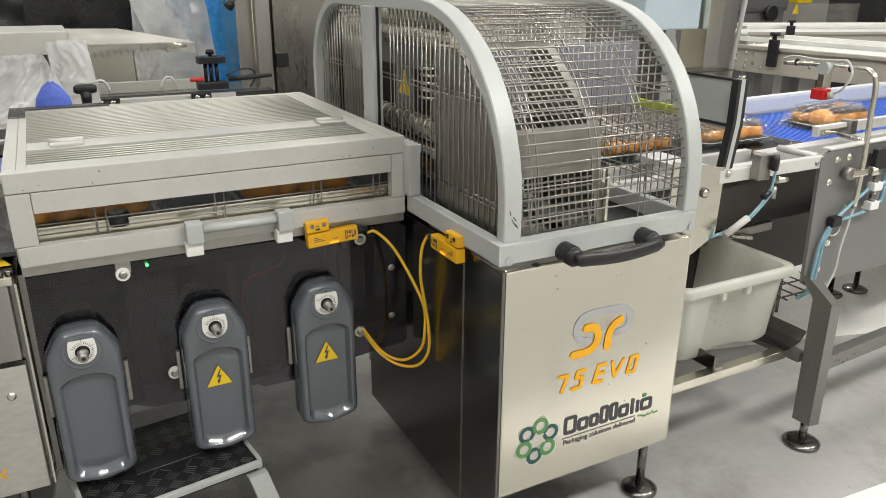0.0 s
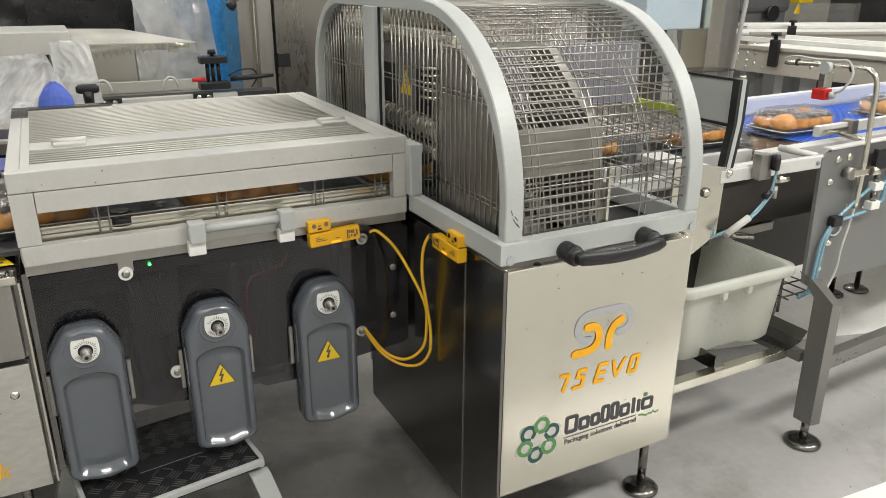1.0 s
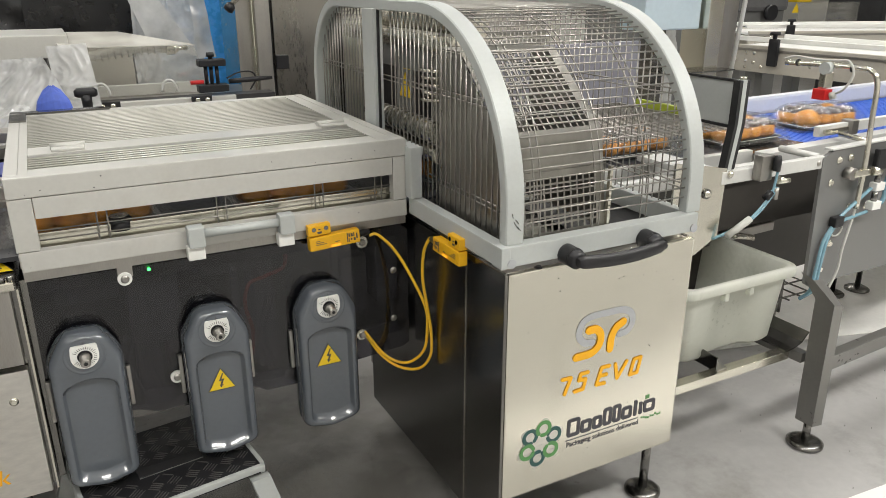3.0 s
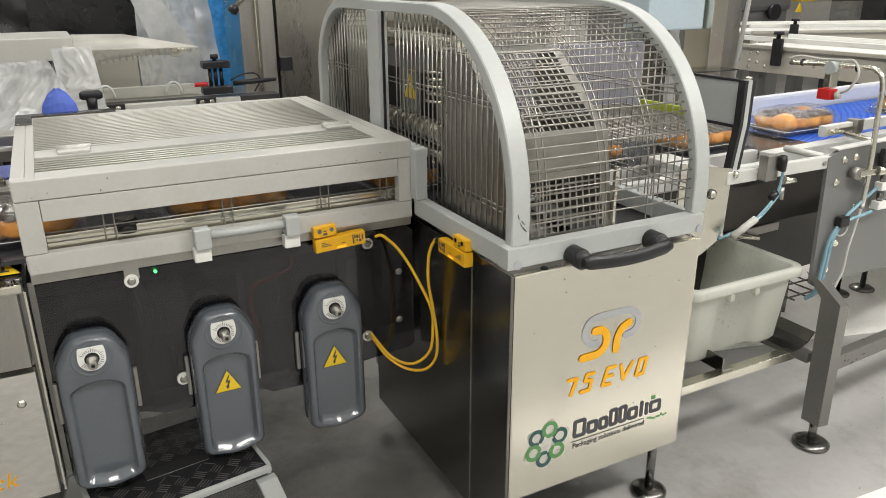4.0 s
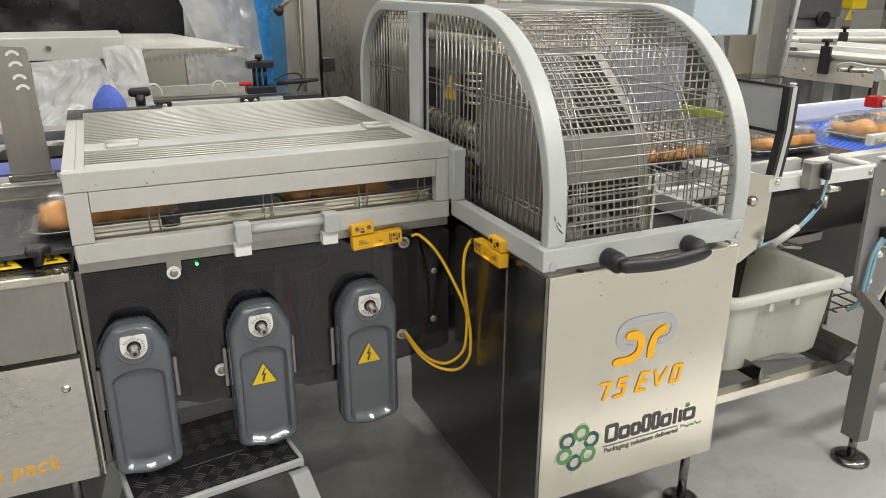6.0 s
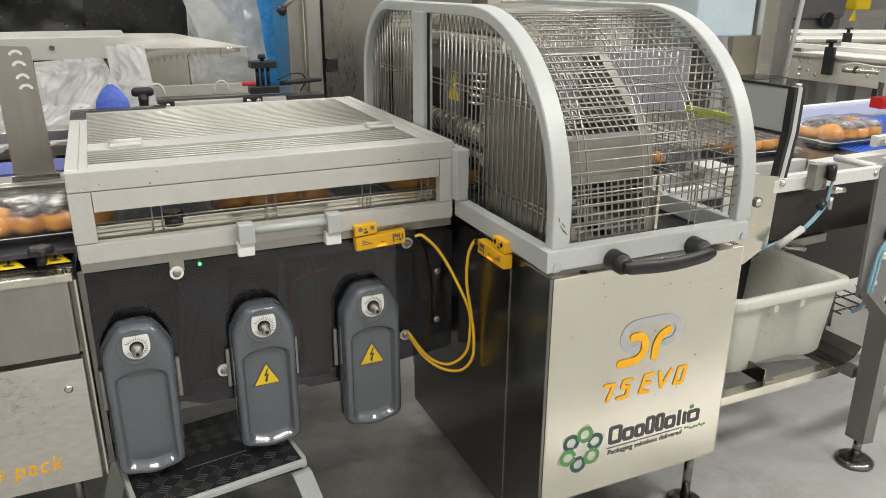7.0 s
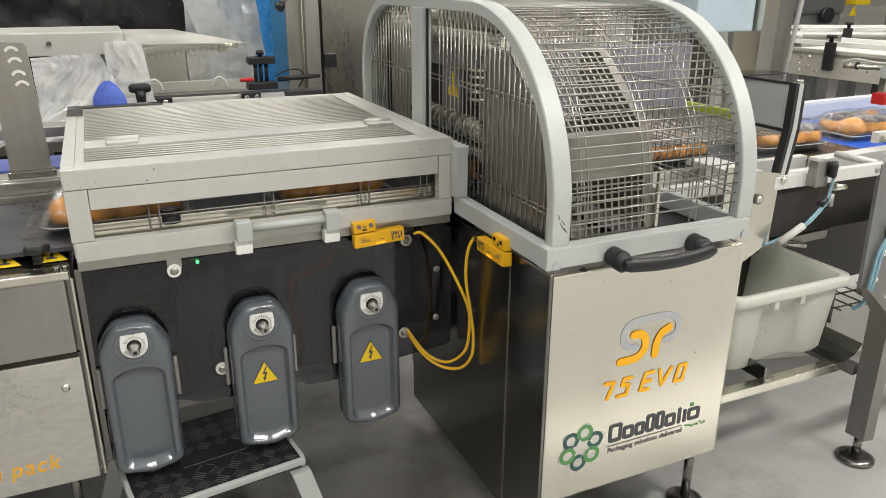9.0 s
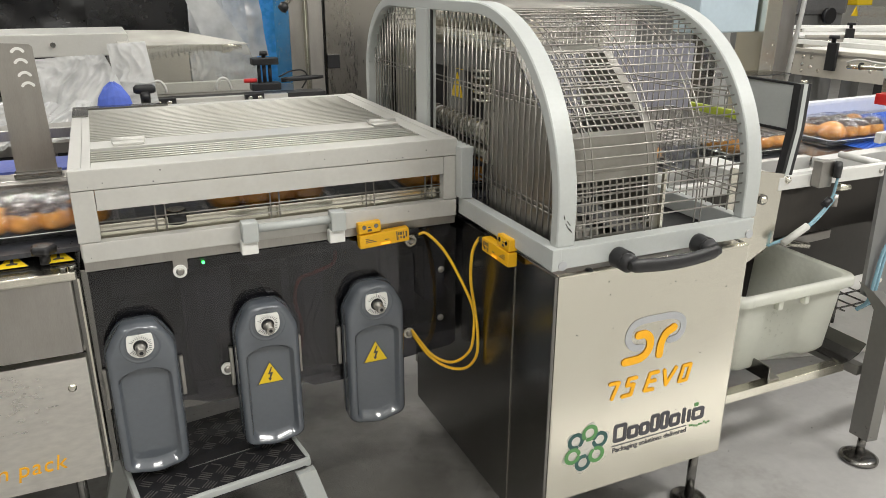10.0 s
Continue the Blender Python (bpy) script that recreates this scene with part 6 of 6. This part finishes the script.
sheet("plastic_strip", POLY, (((-0.36, 2.98, 1.18), (-0.10, 2.98, 1.10)), ((-0.56, 2.98, 1.75), (-0.50, 2.98, 1.75))), "twisted strip of milky polythene", "plastic strip", 8, 24, 0.03, 6)
sheet("plastic_strip", POLY, (((-0.12, 2.97, 1.10), (-0.02, 2.97, 1.10)), ((-0.15, 2.97, 1.8), (-0.10, 2.97, 1.8))), "twisted strip of milky polythene", "plastic strip", 8, 24, 0.03, 8)
sheet("black_sheeting", BLACK_SHEET, (((-3.2, 3.66, 0.0), (-0.85, 3.66, 0.0)), ((-3.2, 3.68, 2.2), (-0.85, 3.68, 2.2))), "creased black polythene sheeting over a stack", "sheeting", 40, 40, 0.07, 2)
sheet("black_sheeting", BLACK_SHEET, (((-0.93, 3.48, 0.0), (-0.26, 3.48, 0.0)), ((-0.93, 3.49, 2.2), (-0.24, 3.49, 2.2))), "flat black polythene sheeting over a stack", "sheeting", 12, 30, 0.015, 4)
bw = thing("wrapped_stack", (0.1, 3.8, 0), "tall stack wrapped in glossy blue film", "wrapped pallet")
part("wrap", B((-0.23, 0.30, 3.5, 4.3, 0.12, 2.1), bevel=0.03), BLUE_WRAP, bw, "glossy blue film wrap")
part("pallet", B((-0.24, 0.33, 3.5, 4.35, 0.0, 0.12)), BEIGE, bw)
bm = bmesh.new()
loft(bm, [[(-0.868 + r * math.cos(a) * 0.056, 1.50 + r * math.sin(a) * 0.03, z + 0.006 * math.sin(3 * a)) for a in (2 * math.pi * k / 16 for k in range(16))] for r, z in ((0.9, 1.040), (1.05, 1.085), (0.9, 1.12), (0.55, 1.150), (0.12, 1.168))], smooth=False)
bc = part("blue_cloth", bm, BLUE_CLOTH, None)
tagged(bc, "crumpled blue paper cloth on a machine ledge", "cloth")
led = thing("machine_ledge", (-0.9, 1.50, 0), "narrow steel ledge behind the guard box", "ledge")
part("ledge_top", B((-1.35, -0.72, 1.455, 1.56, 1.0, 1.034), bevel=0.003), STEEL_DULL, led)
for b in ((-1.32, -1.28, 1.48, 1.52, 0, 1.0), (-0.80, -0.76, 1.48, 1.52, 0, 1.0)):
    part("ledge_post", B(b), STEEL_DULL, led)

tall = thing("tall_cabinet", (0.5, 2.9, 0), "tall stainless cabinet with door and black lock", "cabinet")
part("carcass", B((0.09, 1.05, 2.56, 3.3, 0.02, 2.15), bevel=0.005), STEEL, tall)
part("door_post", B((0.10, 0.175, 2.535, 2.559, 0.05, 2.1), bevel=0.003), STEEL_DULL, tall)
part("door_gap", B((0.178, 0.186, 2.552, 2.5595, 0.05, 2.1)), RUBBER, tall)
part("door", B((0.188, 1.04, 2.53, 2.559, 0.05, 2.1), bevel=0.004), DOOR_STEEL, tall, "stainless door with a brownish reflection in its colour")
part("lock", B((0.186, 0.25, 2.505, 2.53, 1.07, 1.14), bevel=0.004), BLACK, tall, "black square lock")
part("grip_rod", T([(-0.02, 2.55, 1.38), (0.05, 2.55, 1.44), (0.12, 2.55, 1.5)], 0.012, 10), STEEL, tall)
part("grip_ball", T([(-0.032, 2.55, 1.358), (-0.028, 2.55, 1.362), (-0.01, 2.55, 1.385), (-0.002, 2.55, 1.392)], [0.012, 0.024, 0.024, 0.012], 14), BLACK, tall, "black ball grip")
part("side_sheet", B((0.02, 0.0895, 2.60, 2.61, 0.95, 2.1)), STEEL_DULL, tall)

# column, control box and shelf
col = thing("steel_column", (2.55, 1.9, 0), "square stainless upright column", "column")
part("shaft", B((2.455, 2.565, 1.80, 2.0, 0.0, 2.6), bevel=0.004), STEEL, col)
part("shaft_face", B((2.566, 2.70, 1.82, 2.0, 0.0, 2.6), bevel=0.004), STEEL_DULL, col)
part("conduit", T([(2.655, 1.785, 0.95), (2.72, 1.785, 1.5), (2.74, 1.785, 2.4)], 0.013, 8), ALU_WHITE, col)
cov = thing("control_box", (2.2, 1.95, 0), "pale blue-grey covered control box on a stand", "control box")
part("box_cover", B((2.03, 2.44, 1.85, 2.05, 1.24, 1.75), bevel=0.01), PALE_BLUE, cov)
part("stand_pole", B((2.14, 2.24, 1.90, 2.0, 0.0, 1.24)), STEEL_DARK, cov)
part("shelf", B((2.10, 2.62, 1.72, 1.9, 1.015, 1.022)), STEEL_DARK, cov)
sheet("plastic_bag", POLY, (((2.40, 2.15, 0.0), (2.65, 2.15, 0.0)), ((2.40, 2.2, 1.28), (2.62, 2.2, 1.3))), "crumpled clear polythene hanging behind the column", "plastic bag", 14, 20, 0.05, 21)

# far conveyors
def far_conveyor(y, x0, x1, z):
    f = thing("far_conveyor", (0, 0, 0), "beige-sided conveyor with white belt and guide rails", "conveyor", "far conveyors")
    part("side", B((x0, x1, y, y + 0.03, z - 0.17, z), bevel=0.004), BEIGE, f)
    part("groove", B((x0, x1, y - 0.004, y - 0.0005, z - 0.035, z - 0.02)), STEEL_DULL, f)
    part("side", B((x0, x1, y + 0.55, y + 0.58, z - 0.17, z), bevel=0.004), BEIGE, f)
    part("belt", B((x0, x1, y + 0.031, y + 0.549, z - 0.03, z - 0.012)), WHITE, f)
    part("guide_rail", B((x0, x1, y + 0.06, y + 0.085, z + 0.02, z + 0.05), bevel=0.004), WHITE, f)
    part("guide_rail", B((x0 + 0.1, x1, y + 0.42, y + 0.445, z + 0.02, z + 0.05), bevel=0.004), WHITE, f)
    x = x0 + 0.34
    while x < x1:
        part("bracket", B((x - 0.035, x + 0.035, y - 0.03, y - 0.0045, z - 0.12, z + 0.05), bevel=0.008), BLACK, f, "black rail bracket")
        part("bracket_knob", T([(x, y - 0.02, z + 0.051), (x, y - 0.02, z + 0.075), (x, y - 0.02, z + 0.0755), (x, y - 0.02, z + 0.095)], [0.014, 0.014, 0.035, 0.03], 12), BLACK, f)
        x += 1.35
    for i, (dx, dz) in enumerate([(0.05, -0.06), (0.05, -0.1), (0.13, -0.05), (0.13, -0.10), (0.13, -0.14), (0.19, -0.05), (0.19, -0.11), (0.25, -0.13), (0.6, -0.1), (0.62, -0.06)]):
        bolt(f, (x0 + dx, y - 0.0005, z + dz), (0, -1, 0), 0.008, 0.006, STEEL)
    for lx in (x0 + 0.15, x1 - 0.2):
        part("leg", B((lx - 0.04, lx + 0.04, y + 0.04, y + 0.12, 0, z - 0.17)), GREY_FRAME, f)
        part("leg", B((lx - 0.04, lx + 0.04, y + 0.46, y + 0.54, 0, z - 0.17)), GREY_FRAME, f)
    return f
far_conveyor(0.0, 0.0, 1.22, 1.095).matrix_basis = pose(3.28, 2.36, 0, 0, 0, -86)
far_conveyor(0.0, 0.0, 3.2, 1.10).matrix_basis = pose(4.30, 3.10, 0, 0, 0, -22)
fm = thing("far_machine", (6.0, 4.6, 0), "dark far packing machine with yellow warning labels", "machine")
part("body", B((4.4, 6.3, 4.4, 5.4, 0.0, 1.25), bevel=0.02), GREY_FRAME, fm)
part("upper_unit", B((4.9, 5.4, 4.45, 5.2, 1.25, 1.9), bevel=0.02), DARK_IN, fm)
part("upper_unit", B((5.55, 6.3, 4.35, 5.2, 1.18, 1.9), bevel=0.05), MID_IN, fm)
part("drum", T([(6.0, 4.3, 1.17), (6.0, 4.348, 1.17)], 0.08, 20), BLACK, fm)
for x, z, s in ((4.75, 1.15, 0.11), (6.35, 1.16, 0.11), (4.85, 1.33, 0.10)):
    bm = bmesh.new()
    prism(bm, [(x, z), (x + s, z), (x + s / 2, z + s * 0.9)], "y", 4.34, 4.345)
    part("warning_label", bm, SIGN_YELLOW, fm, "yellow warning triangle")
part("yellow_panel", B((6.62, 6.85, 4.5, 4.9, 1.26, 1.42), bevel=0.01), SIGN_YELLOW, fm)
part("clear_guard", B((6.4, 7.4, 4.3, 4.31, 1.05, 1.26)), CLEAR_HOOD, fm)
dk = thing("far_cabinet", (9.5, 6.0, 0), "tall dark cabinet beside the far wall", "cabinet")
part("body", B((8.9, 9.5, 5.0, 5.8, 0, 2.2), bevel=0.02), DARK_IN, dk)
part("plinth", B((8.92, 9.48, 5.02, 5.78, 2.2, 2.24)), STEEL_DARK, dk)
fb = thing("far_bread_rack", (8.6, 4.0, 0), "clear-fronted far conveyor cover with bread behind", "conveyor")
part("cover_pane", B((7.6, 9.6, 3.28, 3.29, 1.16, 1.40)), CLEAR_HOOD, fb)
part("bread_row", B((7.7, 10.2, 3.95, 4.2, 1.42, 1.52), bevel=0.04), BUN, fb, "row of golden bread")
part("frame", B((7.5, 10.4, 3.9, 4.25, 1.37, 1.419), bevel=0.01), STEEL_DULL, fb)
for b in ((7.6, 7.7, 4.0, 4.1, 0, 1.37), (10.2, 10.3, 4.0, 4.1, 0, 1.37)):
    part("stand", B(b), STEEL_DULL, fb)

# backs of the machines seen through the wires
rr = thing("rear_cabinet", (1.6, 2.7, 0), "pale cabinet with louvred door behind the guard", "cabinet")
part("body", B((1.12, 1.95, 2.5, 3.1, 0.0, 1.9), bevel=0.01), BEIGE, rr)
for k in range(12):
    part("louvre", B((1.2, 1.85, 2.485, 2.4995, 1.0 + 0.05 * k, 1.02 + 0.05 * k), bevel=0.003), STEEL_DULL, rr)
lw = thing("lavender_panel", (1.0, 1.6, 0), "pale lavender machine panel behind the outfeed", "panel")
part("panel", B((0.55, 1.75, 1.55, 1.58, 0.86, 1.22), bevel=0.004), LAVENDER, lw)
for x in (0.58, 1.65):
    part("panel_post", B((x, x + 0.05, 1.585, 1.63, 0, 1.0)), STEEL_DULL, lw)
wf = thing("wire_shelf", (1.95, 0.62, 0), "low dark wire grid shelf beneath the conveyor", "shelf")
for k in range(5):
    part("grid_wire", T([(1.74 + 0.08 * k, 0.56, 0.200), (1.74 + 0.08 * k, 0.80, 0.200)], 0.004, 6), STEEL_DARK, wf)
for k in range(3):
    part("grid_wire", T([(1.72, 0.58 + 0.10 * k, 0.207), (2.10, 0.58 + 0.10 * k, 0.207)], 0.004, 6), STEEL_DARK, wf)
for x, y in ((1.76, 0.58), (2.06, 0.58), (1.76, 0.78), (2.06, 0.78)):
    part("shelf_leg", T([(x, y, 0), (x, y, 0.2)], 0.008, 8), STEEL_DARK, wf)

# ---- packs of buns in film on black trays ----
def bun_pack():
    p = thing("bun_pack", (0, 0, 0), "film-wrapped golden buns with dark glaze on a black tray", "bread pack", "packs on the belts")
    bm = bmesh.new()
    L, Wd = 0.165, 0.100
    loops = []
    for gx, z in ((0.02, 0.0), (0.014, 0.003), (0.0, 0.016), (-0.008, 0.018), (-0.008, 0.020), (0.002, 0.019), (0.016, 0.006)):
        loops.append([(x, y, z) for x, y in rounded(-L + gx, L - gx, -Wd + gx, Wd - gx, 0.03, 4)])
    loft(bm, loops, smooth=True)
    part("tray", bm, TRAY, p, "shallow black tray")
    part("tray_rim", T([(x, y, 0.0205) for x, y in rounded(-L - 0.006, L + 0.006, -Wd - 0.006, Wd + 0.006, 0.034, 4)] + [(L + 0.006, Wd - 0.028, 0.0205)], 0.0016, 5), WHITE, p, "pale tray rim")
    rnd = random.Random(4)
    for i in range(4):
        for j in range(2):
            bm = bmesh.new()
            cx, cy = -0.108 + 0.072 * i + rnd.uniform(-0.004, 0.004), -0.043 + 0.086 * j
            bmesh.ops.create_icosphere(bm, subdivisions=3, radius=1.0)
            for v in bm.verts:
                d = 1 + 0.10 * noise.noise(v.co * 1.7 + Vector((i * 3, j * 5, 0)))
                v.co = Vector((cx + v.co.x * 0.047 * d, cy + v.co.y * 0.053 * d, 0.040 + v.co.z * (0.046 if v.co.z > 0 else 0.030) * d))
            for f in bm.faces:
                f.smooth = True
            part("bun", bm, BUN, p)
            if i in (1, 2) or (i == 0 and j == 1) or (i == 3 and j == 0):
                bm = bmesh.new()
                ring = []
                rings = []
                for q in range(5):
                    el = radians(90 - 15 * q)
                    ring = []
                    for a in range(14):
                        az = 2 * math.pi * a / 14
                        e2 = el - (0.25 * noise.noise(Vector((math.cos(az) * 1.5 + i, math.sin(az) * 1.5 + j, q))) if q == 4 else 0)
                        ring.append((cx + 0.0495 * math.cos(e2) * math.cos(az), cy + 0.0555 * math.cos(e2) * math.sin(az), 0.0405 + 0.0485 * math.sin(e2)))
                    rings.append(ring)
                loft(bm, rings[1:][::-1], close_first=False, smooth=True)
                part("glaze", bm, CHOC, p, "dark glaze patch")
    bm = bmesh.new()
    loops = []
    for u in range(25):
        s = -1 + 2 * u / 24
        x = s * 0.205
        k = max(0.0, 1 - max(0, (abs(s) - 0.62) / 0.38) ** 1.5)
        h = 0.004 + 0.094 * k ** 0.8
        w = 0.112 + 0.004 * (1 - k)
        lp = []
        for a in range(20):
            t = 2 * math.pi * a / 20
            cy, cz = math.copysign(abs(math.cos(t)) ** 0.6, math.cos(t)) * w, math.copysign(abs(math.sin(t)) ** 0.75, math.sin(t))
            z = (cz * h if cz > 0 else cz * 0.0015) + 0.0035
            q = noise.noise(Vector((x * 22, cy * 22, cz * 2))) * 0.006
            lp.append((x, cy, z + (q * (0.4 + k) if cz > 0.1 else 0)))
        loops.append(lp)
    loft(bm, loops, smooth=True)
    part("film", bm, FILM, p, "clear creased film wrap")
    for s in (-1, 1):
        part("film_seal", B((s * 0.2045 - 0.012 if s < 0 else 0.2055, -0.2055 if s < 0 else 0.2175, -0.108, 0.108, 0.004, 0.006)), FILM, p, "crimped film end")
    return p

PERIOD, SPEED = 0.603, 0.92
EARLY = {-1: 0.04, 0: -0.05, 1: 0.04, 5: 0.04, 6: 0.04, 12: 0.04, 14: -0.05}
HELD = (-2, 4)
def pack_x(u, held=False):
    """Place along the line for a pack that reaches the start of the blue belt at u = 0: steady, then drawn off faster; a held pack is slowed for a while."""
    x = 1.90 + SPEED * u
    if u > 0:
        v = min(u, 0.21)
        x += 1.75 * v * v + 0.735 * max(u - 0.21, 0)
    if held and x > 3.3:
        x = 3.3 + min(x - 3.3, 0.42) * 0.36 + max(x - 3.72, 0)
    if x > 4.6:
        x = 4.6 + (x - 4.6) * 0.46
    x -= 0.11 * min(max((0.9 - x) / 0.8, 0), 1)
    if x < -1.75:
        x = -1.75 + (x + 1.75) * 0.8
    return x


def pack_y(x):
    return 0.71 + 0.061 * max(min(x, 4.4) - 1.5, 0)


master = bun_pack()
packs = [master]
PACK_N = range(-3, 23)
for n in list(PACK_N)[1:]:
    packs.append(copy_thing(master, pose(0, 0, 0)))


def motions():
    for n, p in zip(PACK_N, packs):
        rows = []
        rnd = random.Random(n + 50)
        dy, rz, dx = rnd.uniform(-0.012, 0.012), rnd.uniform(-3, 3), rnd.uniform(-0.012, 0.012)
        for k in range(51):
            t = k * 0.2
            x = pack_x(t - 0.45 - PERIOD * n + EARLY.get(n, 0.0), n in HELD) + dx
            rows.append((t, pose(x, pack_y(x) + dy, BELT_Z, 0, 0, rz)))
        walk(p, rows)


motions()
